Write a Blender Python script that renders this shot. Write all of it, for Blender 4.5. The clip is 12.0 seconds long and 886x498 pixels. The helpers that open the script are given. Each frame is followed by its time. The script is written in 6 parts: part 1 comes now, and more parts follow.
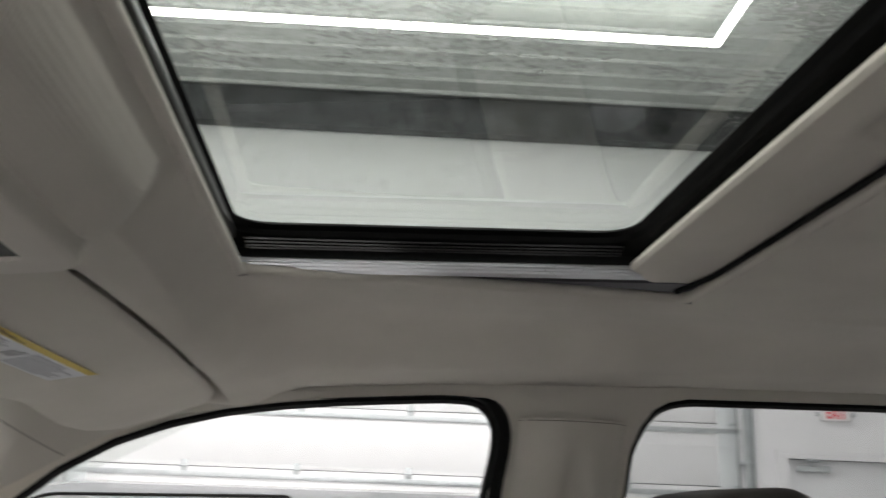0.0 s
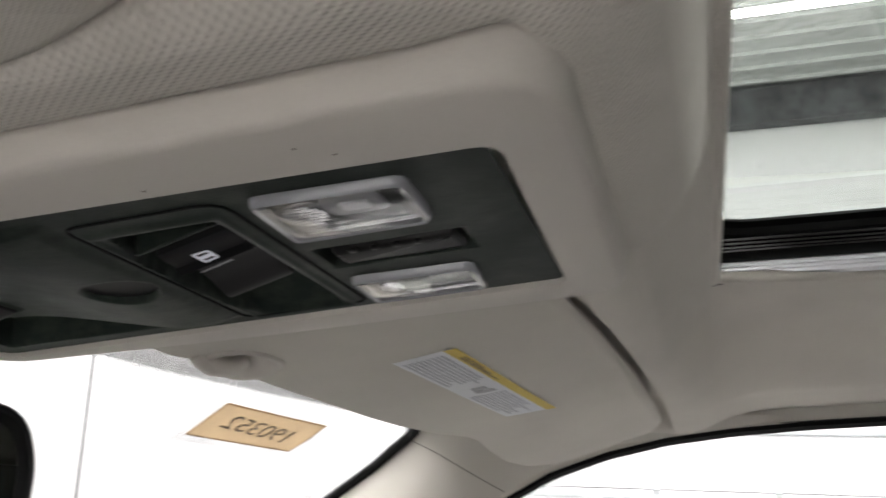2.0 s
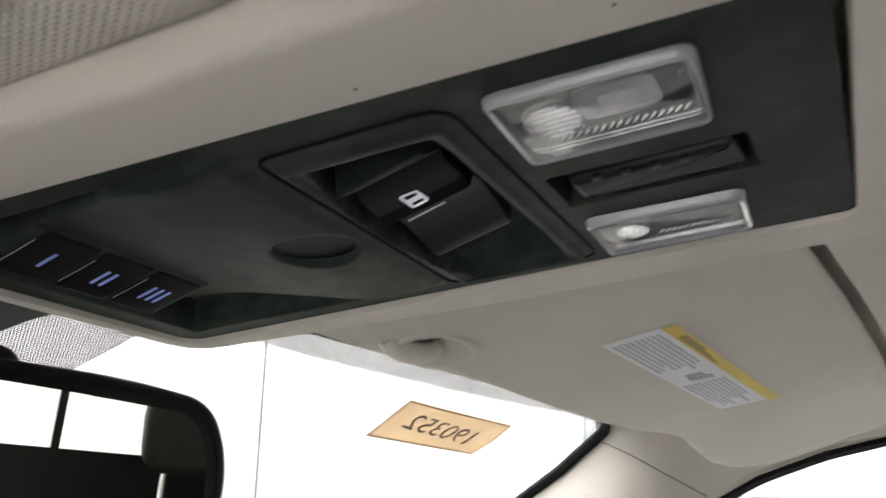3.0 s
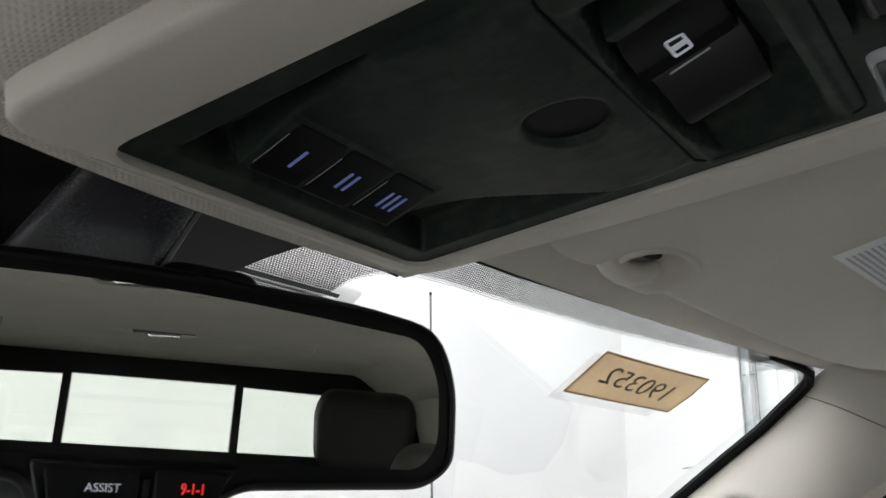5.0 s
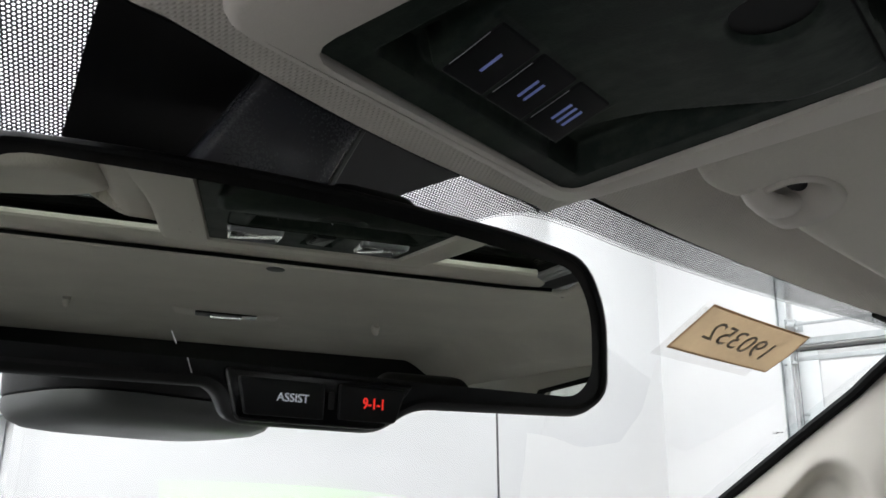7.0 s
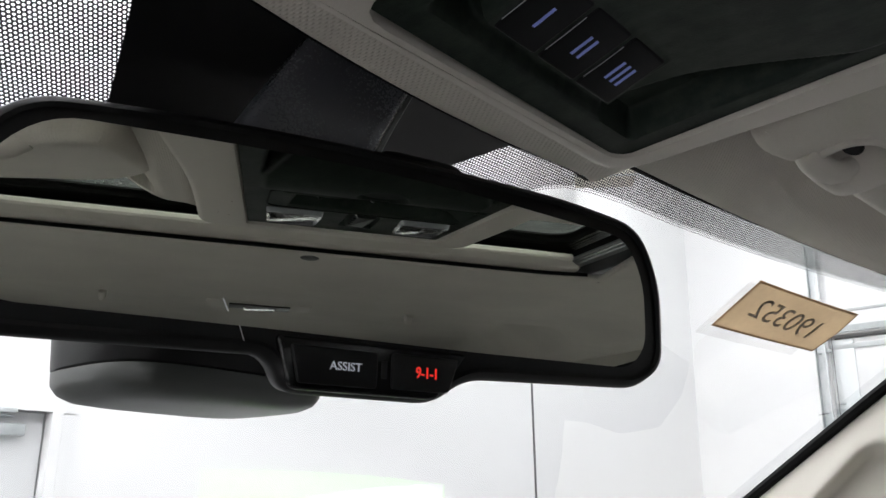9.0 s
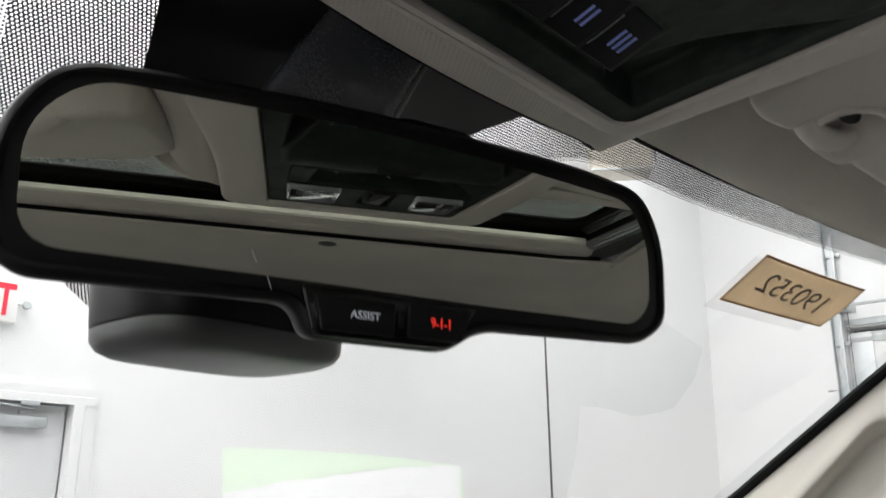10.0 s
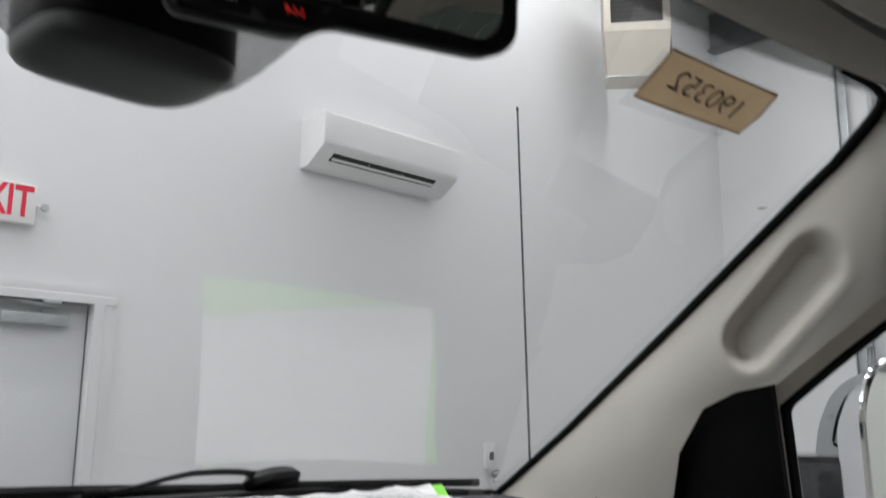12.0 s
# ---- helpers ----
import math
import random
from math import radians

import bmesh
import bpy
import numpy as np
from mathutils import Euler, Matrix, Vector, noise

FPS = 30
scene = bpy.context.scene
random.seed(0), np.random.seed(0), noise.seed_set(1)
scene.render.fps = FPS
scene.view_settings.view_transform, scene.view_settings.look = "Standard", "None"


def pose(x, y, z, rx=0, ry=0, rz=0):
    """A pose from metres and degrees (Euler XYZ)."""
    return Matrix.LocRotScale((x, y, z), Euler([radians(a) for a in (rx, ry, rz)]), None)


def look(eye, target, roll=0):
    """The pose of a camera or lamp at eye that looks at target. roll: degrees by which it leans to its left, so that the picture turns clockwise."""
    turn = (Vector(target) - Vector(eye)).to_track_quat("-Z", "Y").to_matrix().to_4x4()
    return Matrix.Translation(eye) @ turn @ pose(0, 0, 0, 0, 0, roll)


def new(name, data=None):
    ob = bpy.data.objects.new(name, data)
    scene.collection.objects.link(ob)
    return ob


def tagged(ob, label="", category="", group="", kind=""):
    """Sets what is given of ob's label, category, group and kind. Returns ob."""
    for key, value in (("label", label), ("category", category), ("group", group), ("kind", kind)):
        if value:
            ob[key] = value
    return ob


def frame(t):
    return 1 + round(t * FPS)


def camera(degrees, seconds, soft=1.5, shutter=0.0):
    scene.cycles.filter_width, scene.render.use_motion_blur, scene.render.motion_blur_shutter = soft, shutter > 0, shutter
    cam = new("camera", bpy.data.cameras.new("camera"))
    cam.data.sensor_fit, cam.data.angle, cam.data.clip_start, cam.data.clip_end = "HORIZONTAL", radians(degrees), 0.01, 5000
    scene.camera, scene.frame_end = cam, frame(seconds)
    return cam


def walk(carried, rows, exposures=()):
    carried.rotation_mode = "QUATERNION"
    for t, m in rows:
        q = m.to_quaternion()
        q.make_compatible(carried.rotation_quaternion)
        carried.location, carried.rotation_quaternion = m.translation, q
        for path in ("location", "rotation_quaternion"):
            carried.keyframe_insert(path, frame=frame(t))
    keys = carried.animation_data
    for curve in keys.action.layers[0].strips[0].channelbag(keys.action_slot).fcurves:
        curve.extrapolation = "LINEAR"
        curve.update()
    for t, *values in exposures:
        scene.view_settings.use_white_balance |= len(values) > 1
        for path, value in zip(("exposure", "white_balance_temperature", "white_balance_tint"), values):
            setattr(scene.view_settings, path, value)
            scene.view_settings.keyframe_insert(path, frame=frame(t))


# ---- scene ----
cam = camera(54.0, 12.0, shutter=0.5)
PATH = [
    (0, (-0.343, -0.403, 1.776), (1.567, -0.572, 2.342), 2.2),
    (0.5, (-0.367, -0.386, 1.777), (1.551, -0.302, 2.336), 2.3),
    (1, (-0.354, -0.357, 1.774), (1.554, -0.138, 2.33), 2.1),
    (1.5, (-0.293, -0.323, 1.786), (1.592, 0.047, 2.343), 2.2),
    (2, (-0.257, -0.287, 1.793), (1.576, 0.271, 2.367), 2.5),
    (2.5, (-0.229, -0.255, 1.795), (1.538, 0.483, 2.374), 2.6),
    (3, (-0.207, -0.237, 1.787), (1.498, 0.631, 2.371), 2.5),
    (3.5, (-0.197, -0.222, 1.777), (1.451, 0.74, 2.377), 1.6),
    (5.5, (-0.21, -0.185, 1.743), (1.313, 0.972, 2.326), 1.0),
    (6, (-0.213, -0.174, 1.737), (1.299, 1.001, 2.316), 1.1),
    (6.5, (-0.219, -0.156, 1.726), (1.289, 1.023, 2.303), 1.0),
    (7, (-0.229, -0.144, 1.721), (1.273, 1.043, 2.302), 0.8),
    (7.5, (-0.226, -0.137, 1.715), (1.267, 1.06, 2.297), 0.5),
    (9.5, (-0.228, -0.131, 1.712), (1.227, 1.121, 2.273), 0.4),
    (10, (-0.238, -0.142, 1.694), (1.206, 1.125, 2.252), 0.4),
    (10.5, (-0.254, -0.191, 1.655), (1.177, 1.094, 2.205), 0.6),
    (11, (-0.274, -0.205, 1.65), (1.152, 1.101, 2.162), 0.5),
    (11.5, (-0.266, -0.206, 1.632), (1.164, 1.111, 2.104), 0.5),
    (12, (-0.212, -0.218, 1.584), (1.231, 1.114, 1.964), 0.5),
]
# exposure of the phone camera: it opens up for the dark roof lining and closes for the bright room
EXPOSURES = [(0.0, 0.38, 6650, 15), (1.0, 0.54, 6630, 16), (2.0, 0.90, 6630, 16), (3.5, 1.30, 6650, 14), (5.3, 0.34, 6380, 12), (7.7, 0.30, 6330, 13), (9.3, 0.34, 6400, 14), (10.0, 0.12, 6500, 13), (10.6, -0.28, 6450, 13), (11.4, -0.54, 6400, 13), (12.0, -0.84, 6350, 14)]
walk(cam, [(t, look(eye, target, roll)) for t, eye, target, roll in PATH], EXPOSURES)

# ---------------------------------------------------------------- world and lamps
# the workshop stands turned by three degrees against the truck
ROOM = pose(0, 0, 0, 0, 0, -3.0)
FRONT_Y, RIGHT_X, LEFT_X, BACK_Y, DECK_Z = 4.35, 8.6, -8.2, -11.5, 6.15

world = bpy.data.worlds.new("world")
scene.world = world
world.use_nodes = True
world.node_tree.nodes["Background"].inputs[0].default_value = (0.8, 0.85, 0.9, 1)
world.node_tree.nodes["Background"].inputs[1].default_value = 0.05

LED_Z = 5.80
# second loop is unseen: added, and stronger, to light the cabin's left
LED_LOOPS = [(0.6, 6.45, -3.02, 3.55), (-6.6, -0.8, -3.02, 3.55)]
LED_WATTS = (94.0, 132.0)


def led_lamp(x, y, length, along_y, watts):
    data = bpy.data.lights.new("led_lamp", "AREA")
    data.shape, data.size, data.size_y = "RECTANGLE", (0.07 if along_y else length), (length if along_y else 0.07)
    data.energy, data.color = watts * length / 6.0, (1.0, 0.975, 0.985)
    ob = new("led_lamp", data)
    ob.matrix_world = ROOM @ pose(x, y, LED_Z - 0.045)
    return ob


for (x0, x1, y0, y1), watts in zip(LED_LOOPS, LED_WATTS):
    for x in (x0, x1):
        led_lamp(x, (y0 + y1) / 2, y1 - y0, True, watts)
    for y in (y0, y1):
        led_lamp((x0 + x1) / 2, y, x1 - x0, False, watts)


# ---------------------------------------------------------------- materials
def nodes_of(m):
    m.use_nodes = True
    return m.node_tree, m.node_tree.nodes["Principled BSDF"]


def surface(name, base, rough=0.6, metal=0.0, vary=0.12, coarse=6.0, fine=220.0, bump=0.15, depth=0.0004, coat=0.0, spec=0.5, sheen=0.0):
    """A paint, plastic or metal with stains at one scale and grain at another."""
    m = bpy.data.materials.new(name)
    nt, bsdf = nodes_of(m)
    n, l = nt.nodes, nt.links
    co = n.new("ShaderNodeTexCoord")
    big, small = n.new("ShaderNodeTexNoise"), n.new("ShaderNodeTexNoise")
    big.inputs["Scale"].default_value, big.inputs["Detail"].default_value = coarse, 4
    small.inputs["Scale"].default_value, small.inputs["Detail"].default_value = fine, 3
    for t in (big, small):
        l.new(co.outputs["Object"], t.inputs["Vector"])
    add = n.new("ShaderNodeMath")
    add.operation = "MULTIPLY_ADD"
    add.inputs[1].default_value = 0.35
    l.new(small.outputs[0], add.inputs[0])
    l.new(big.outputs[0], add.inputs[2])
    ramp = n.new("ShaderNodeMapRange")
    ramp.inputs[1].default_value, ramp.inputs[2].default_value = 0.35, 1.0
    ramp.inputs[3].default_value, ramp.inputs[4].default_value = 1 - vary, 1 + vary
    l.new(add.outputs[0], ramp.inputs[0])
    mul = n.new("ShaderNodeVectorMath")
    mul.operation = "SCALE"
    mul.inputs[0].default_value = base
    l.new(ramp.outputs[0], mul.inputs["Scale"])
    l.new(mul.outputs[0], bsdf.inputs["Base Color"])
    rr = n.new("ShaderNodeMapRange")
    rr.inputs[1].default_value, rr.inputs[2].default_value = 0.3, 0.9
    rr.inputs[3].default_value, rr.inputs[4].default_value = max(0.02, rough - 0.08), min(1, rough + 0.08)
    l.new(add.outputs[0], rr.inputs[0])
    l.new(rr.outputs[0], bsdf.inputs["Roughness"])
    bsdf.inputs["Metallic"].default_value = metal
    bsdf.inputs["Specular IOR Level"].default_value = spec
    bsdf.inputs["Coat Weight"].default_value = coat
    bsdf.inputs["Sheen Weight"].default_value = sheen
    if bump:
        b = n.new("ShaderNodeBump")
        b.inputs["Strength"].default_value, b.inputs["Distance"].default_value = bump, depth
        l.new(small.outputs[0], b.inputs["Height"])
        l.new(b.outputs[0], bsdf.inputs["Normal"])
        l.new(b.outputs[0], bsdf.inputs["Coat Normal"])
    return m


def fabric(name, base, pitch=0.0026, bump=0.5, vary=0.1):
    """Knitted cloth: a fine diagonal grid of raised stitches, with broad tonal drift."""
    m = surface(name, base, rough=0.92, vary=vary, coarse=9, fine=700, bump=0, spec=0.15, sheen=0.15)
    nt, bsdf = nodes_of(m)
    n, l = nt.nodes, nt.links
    co = n.new("ShaderNodeTexCoord")
    waves = []
    for turn in (38, -38):
        mp = n.new("ShaderNodeMapping")
        mp.inputs["Rotation"].default_value = (0, 0, radians(turn))
        l.new(co.outputs["Object"], mp.inputs[0])
        w = n.new("ShaderNodeTexWave")
        w.inputs["Scale"].default_value = 0.314 / pitch
        w.inputs["Distortion"].default_value = 0.6
        w.inputs["Detail"].default_value = 1
        w.inputs["Detail Scale"].default_value = 3
        l.new(mp.outputs[0], w.inputs["Vector"])
        waves.append(w)
    mx = n.new("ShaderNodeMath")
    mx.operation = "MULTIPLY"
    l.new(waves[0].outputs[1], mx.inputs[0])
    l.new(waves[1].outputs[1], mx.inputs[1])
    b = n.new("ShaderNodeBump")
    b.inputs["Strength"].default_value, b.inputs["Distance"].default_value = bump, 0.0007
    l.new(mx.outputs[0], b.inputs["Height"])
    l.new(b.outputs[0], bsdf.inputs["Normal"])
    return m


def pane(name, tint, gloss_rough=0.0, ior=1.5, dirt=0.0, edge=None):
    """Thin sheet glass: clear tinted transmission with a Fresnel reflection; dirt adds a dusty film, wiped off past edge along x."""
    m = bpy.data.materials.new(name)
    m.use_nodes = True
    nt = m.node_tree
    n, l = nt.nodes, nt.links
    n.remove(n["Principled BSDF"])
    out = n["Material Output"]
    tr, gl, mix, lw = n.new("ShaderNodeBsdfTransparent"), n.new("ShaderNodeBsdfGlossy"), n.new("ShaderNodeMixShader"), n.new("ShaderNodeLayerWeight")
    tr.inputs[0].default_value = (*tint, 1)
    gl.inputs["Roughness"].default_value = gloss_rough
    lw.inputs["Blend"].default_value = 0.5
    pw, fr = n.new("ShaderNodeMath"), n.new("ShaderNodeMapRange")
    pw.operation, pw.inputs[1].default_value = "POWER", 5.0
    l.new(lw.outputs["Facing"], pw.inputs[0])
    face = 2 * ((ior - 1) / (ior + 1)) ** 2
    fr.inputs[3].default_value, fr.inputs[4].default_value = face, 1.0
    l.new(pw.outputs[0], fr.inputs[0])
    l.new(fr.outputs[0], mix.inputs[0])
    l.new(tr.outputs[0], mix.inputs[1])
    l.new(gl.outputs[0], mix.inputs[2])
    last = mix
    if dirt:
        co, no, st, mr, mul = n.new("ShaderNodeTexCoord"), n.new("ShaderNodeTexNoise"), n.new("ShaderNodeTexNoise"), n.new("ShaderNodeMapRange"), n.new("ShaderNodeMath")
        no.inputs["Scale"].default_value, no.inputs["Detail"].default_value, no.inputs["Roughness"].default_value = 300, 6, 0.65
        st.inputs["Scale"].default_value, st.inputs["Detail"].default_value, st.inputs["Distortion"].default_value = 16, 6, 1.2
        streak = n.new("ShaderNodeMapping")
        streak.inputs["Scale"].default_value = (1.0, 0.45, 1.0)
        l.new(co.outputs["Object"], streak.inputs[0])
        l.new(streak.outputs[0], no.inputs["Vector"])
        l.new(streak.outputs[0], st.inputs["Vector"])
        mul.operation = "MULTIPLY"
        l.new(no.outputs[0], mul.inputs[0])
        l.new(st.outputs[0], mul.inputs[1])
        mr.inputs[1].default_value, mr.inputs[2].default_value = 0.20, 0.42
        mr.inputs[3].default_value, mr.inputs[4].default_value = dirt * 0.15, dirt
        l.new(mul.outputs[0], mr.inputs[0])
        df, mx = n.new("ShaderNodeBsdfDiffuse"), n.new("ShaderNodeMixShader")
        df.inputs[0].default_value = (0.7, 0.72, 0.7, 1)
        film = mr
        if edge:
            xyz, wipe, film = n.new("ShaderNodeSeparateXYZ"), n.new("ShaderNodeMapRange"), n.new("ShaderNodeMath")
            wipe.inputs[1].default_value, wipe.inputs[2].default_value = edge
            wipe.inputs[3].default_value, wipe.inputs[4].default_value = 1.0, 0.06
            film.operation = "MULTIPLY"
            l.new(co.outputs["Object"], xyz.inputs[0])
            l.new(xyz.outputs[0], wipe.inputs[0])
            l.new(mr.outputs[0], film.inputs[0])
            l.new(wipe.outputs[0], film.inputs[1])
        l.new(film.outputs[0], mx.inputs[0])
        l.new(mix.outputs[0], mx.inputs[1])
        l.new(df.outputs[0], mx.inputs[2])
        last = mx
    l.new(last.outputs[0], out.inputs[0])
    return m


def dotted(name, pitch, hole, spots=False):
    """Black ceramic print on glass with clear dots in hexagonal rows, or black spots on clear glass. UVs are in metres."""
    m = bpy.data.materials.new(name)
    m.use_nodes = True
    nt = m.node_tree
    n, l = nt.nodes, nt.links
    bsdf, out = n["Principled BSDF"], n["Material Output"]
    bsdf.inputs["Base Color"].default_value, bsdf.inputs["Roughness"].default_value = (0.012, 0.012, 0.013, 1), 0.5
    uv = n.new("ShaderNodeUVMap")
    dists = []
    for shift in (0.0, 0.5):
        sc, fr, sb, wd, ln = [n.new("ShaderNodeVectorMath") for _ in range(5)]
        sc.operation, fr.operation, sb.operation, wd.operation, ln.operation = "MULTIPLY_ADD", "FRACTION", "SUBTRACT", "MULTIPLY", "LENGTH"
        sc.inputs[1].default_value, sc.inputs[2].default_value = (1 / pitch, 1 / (pitch * 1.732), 0), (shift, shift, 0)
        sb.inputs[1].default_value, wd.inputs[1].default_value = (0.5, 0.5, 0), (1, 1.732, 0)
        l.new(uv.outputs[0], sc.inputs[0])
        l.new(sc.outputs[0], fr.inputs[0])
        l.new(fr.outputs[0], sb.inputs[0])
        l.new(sb.outputs[0], wd.inputs[0])
        l.new(wd.outputs[0], ln.inputs[0])
        dists.append(ln)
    mn, lt = n.new("ShaderNodeMath"), n.new("ShaderNodeMath")
    mn.operation, lt.operation = "MINIMUM", "LESS_THAN"
    l.new(dists[0].outputs["Value"], mn.inputs[0])
    l.new(dists[1].outputs["Value"], mn.inputs[1])
    l.new(mn.outputs[0], lt.inputs[0])
    lt.inputs[1].default_value = hole
    tr, mix = n.new("ShaderNodeBsdfTransparent"), n.new("ShaderNodeMixShader")
    l.new(lt.outputs[0], mix.inputs[0])
    l.new(bsdf.outputs[0], mix.inputs[2 if spots else 1])
    l.new(tr.outputs[0], mix.inputs[1 if spots else 2])
    l.new(mix.outputs[0], out.inputs[0])
    return m


def glow(name, colour, strength):
    m = bpy.data.materials.new(name)
    nt, bsdf = nodes_of(m)
    bsdf.inputs["Base Color"].default_value = (*colour, 1)
    bsdf.inputs["Emission Color"].default_value = (*colour, 1)
    bsdf.inputs["Emission Strength"].default_value = strength
    return m


M_LINING = fabric("roof_lining_cloth", (0.645, 0.607, 0.548), 0.0021, 0.55)
M_KNIT = fabric("visor_cloth", (0.635, 0.598, 0.536), 0.0014, 0.2)
M_BEIGE = surface("beige_plastic", (0.66, 0.617, 0.562), 0.55, bump=0.25, fine=900, vary=0.07)
M_PILLAR = surface("beige_pillar_plastic", (0.60, 0.567, 0.512), 0.6, bump=0.25, fine=900, vary=0.07)
M_PANEL = surface("dark_soft_plastic", (0.0125, 0.0200, 0.0160), 0.5, spec=0.2, bump=0.3, fine=1100, vary=0.3, coarse=34)


def worn(m, pale, scale, low, high):
    """Rubs a paler tone into a surface in uneven patches and streaks."""
    nt, bsdf = nodes_of(m)
    n, l = nt.nodes, nt.links
    src = bsdf.inputs["Base Color"].links[0].from_socket
    co, turn, patch, streak = n.new("ShaderNodeTexCoord"), n.new("ShaderNodeMapping"), n.new("ShaderNodeTexNoise"), n.new("ShaderNodeTexNoise")
    turn.inputs["Scale"].default_value = (1.0, 0.35, 1.0)
    turn.inputs["Rotation"].default_value = (0, 0, radians(20))
    patch.inputs["Scale"].default_value, patch.inputs["Detail"].default_value, patch.inputs["Roughness"].default_value = scale, 7, 0.68
    streak.inputs["Scale"].default_value, streak.inputs["Detail"].default_value = scale * 7, 4
    l.new(co.outputs["Object"], patch.inputs["Vector"])
    l.new(co.outputs["Object"], turn.inputs[0])
    l.new(turn.outputs[0], streak.inputs["Vector"])
    add, rng, mix = n.new("ShaderNodeMath"), n.new("ShaderNodeMapRange"), n.new("ShaderNodeMix")
    add.operation, add.inputs[1].default_value = "MULTIPLY_ADD", 0.35
    l.new(streak.outputs[0], add.inputs[0])
    l.new(patch.outputs[0], add.inputs[2])
    rng.inputs[1].default_value, rng.inputs[2].default_value = low, high
    l.new(add.outputs[0], rng.inputs[0])
    mix.data_type = "RGBA"
    l.new(rng.outputs[0], mix.inputs[0])
    l.new(src, mix.inputs[6])
    mix.inputs[7].default_value = (*pale, 1)
    l.new(mix.outputs[2], bsdf.inputs["Base Color"])


worn(M_PANEL, (0.038, 0.048, 0.039), 30, 0.62, 0.86)
M_BLACK = surface("black_plastic", (0.006, 0.006, 0.0065), 0.36, bump=0.05, fine=1200, vary=0.2, spec=0.3)
M_GLOSSBLACK = surface("glossy_black_plastic", (0.006, 0.006, 0.0065), 0.14, bump=0, fine=50, vary=0.2)
M_SATIN = surface("satin_black_plastic", (0.045, 0.047, 0.056), 0.27, bump=0.12, fine=1200, vary=0.15, spec=0.8)
# base lifted above the other blacks for light the lower cover mirrors
M_UNDERSIDE = surface("reflection_greyed_plastic", (0.060, 0.066, 0.060), 0.40, bump=0.05, fine=900, vary=0.1, spec=1.0)
M_RUBBER = surface("black_rubber", (0.004, 0.004, 0.004), 0.6, bump=0.1, fine=900, vary=0.25, spec=0.12)
M_SEAT = surface("black_leather", (0.02, 0.019, 0.018), 0.5, bump=0.5, fine=350, vary=0.2, depth=0.001)
M_ALU = surface("brushed_aluminium", (0.55, 0.56, 0.58), 0.3, 0.9, bump=0.1, fine=600, vary=0.08)
M_CHROME = surface("chrome", (0.85, 0.86, 0.88), 0.08, 1.0, bump=0, vary=0.02)
M_JOINT = surface("shaded_trim_joint", (0.16, 0.145, 0.125), 0.7, bump=0, vary=0.1)
M_KEYBLACK = surface("dull_black_key_plastic", (0.005, 0.005, 0.006), 0.45, bump=0, fine=50, vary=0.2, spec=0.15)
M_MIRROR = bpy.data.materials.new("mirror_silver")
nodes_of(M_MIRROR)[1].inputs["Metallic"].default_value = 1.0
nodes_of(M_MIRROR)[1].inputs["Roughness"].default_value = 0.0
nodes_of(M_MIRROR)[1].inputs["Base Color"].default_value = (0.78, 0.80, 0.74, 1)
M_GLASS = pane("windshield_glass", (0.90, 0.93, 0.91), ior=1.54)
M_SIDE_GLASS = pane("side_glass", (0.88, 0.91, 0.89))
M_PRIVACY_GLASS = pane("privacy_glass", (0.44, 0.46, 0.45))
M_BACK_GLASS = pane("back_glass", (0.72, 0.76, 0.72))
M_ROOF_GLASS = pane("tinted_roof_glass", (0.43, 0.475, 0.44), dirt=0.55, edge=(-0.06, 0.22))
M_LENS = pane("clear_lens", (0.96, 0.96, 0.96), 0.0, 1.35)
M_FRIT = surface("black_ceramic_print", (0.004, 0.004, 0.0045), 0.35, bump=0, vary=0.1)
M_DOTS = dotted("dotted_ceramic_print", 0.0018, 0.305)
M_SPOTS = dotted("spotted_ceramic_print", 0.0018, 0.28, True)
# white marks carry a faint glow of their own
M_WHITEMARK = glow("white_glow_print", (0.75, 0.78, 0.85), 0.12)
M_BLUEMARK = glow("blue_backlit_print", (0.20, 0.25, 0.60), 0.10)
M_REDMARK = glow("red_backlit_print", (0.75, 0.03, 0.02), 0.55)
M_GREYMARK = surface("grey_print", (0.45, 0.45, 0.47), 0.6, bump=0, vary=0.05)
M_LABEL = surface("white_label_paper", (0.80, 0.81, 0.83), 0.55, bump=0.05, vary=0.05)
M_YELLOW = surface("yellow_print", (0.72, 0.55, 0.10), 0.55, bump=0, vary=0.06)
M_INK = surface("grey_ink", (0.50, 0.50, 0.53), 0.6, bump=0, vary=0.1)
M_PRINT = surface("pale_print", (0.72, 0.72, 0.73), 0.45, bump=1.0, fine=70, depth=0.004, vary=0.05, coat=0.9)
M_DARKINK = surface("dark_marker_ink", (0.15, 0.118, 0.078), 0.6, bump=0, vary=0.2)
M_CARPET = surface("grey_carpet", (0.16, 0.15, 0.14), 0.95, bump=0.6, fine=300, vary=0.25)
M_KRAFT = surface("tan_card", (0.40, 0.295, 0.178), 0.7, bump=0.15, vary=0.14, coarse=25)
M_KRAFT_EDGE = surface("brown_card_border", (0.28, 0.185, 0.105), 0.7, bump=0.1, vary=0.15)
def backlit(m, share):
    """Lets light through thin paper."""
    nt, bsdf = nodes_of(m)
    n, l = nt.nodes, nt.links
    src = bsdf.inputs["Base Color"].links[0].from_socket
    tl, mix = n.new("ShaderNodeBsdfTranslucent"), n.new("ShaderNodeMixShader")
    l.new(src, tl.inputs[0])
    mix.inputs[0].default_value = share
    l.new(bsdf.outputs[0], mix.inputs[1])
    l.new(tl.outputs[0], mix.inputs[2])
    l.new(mix.outputs[0], n["Material Output"].inputs[0])


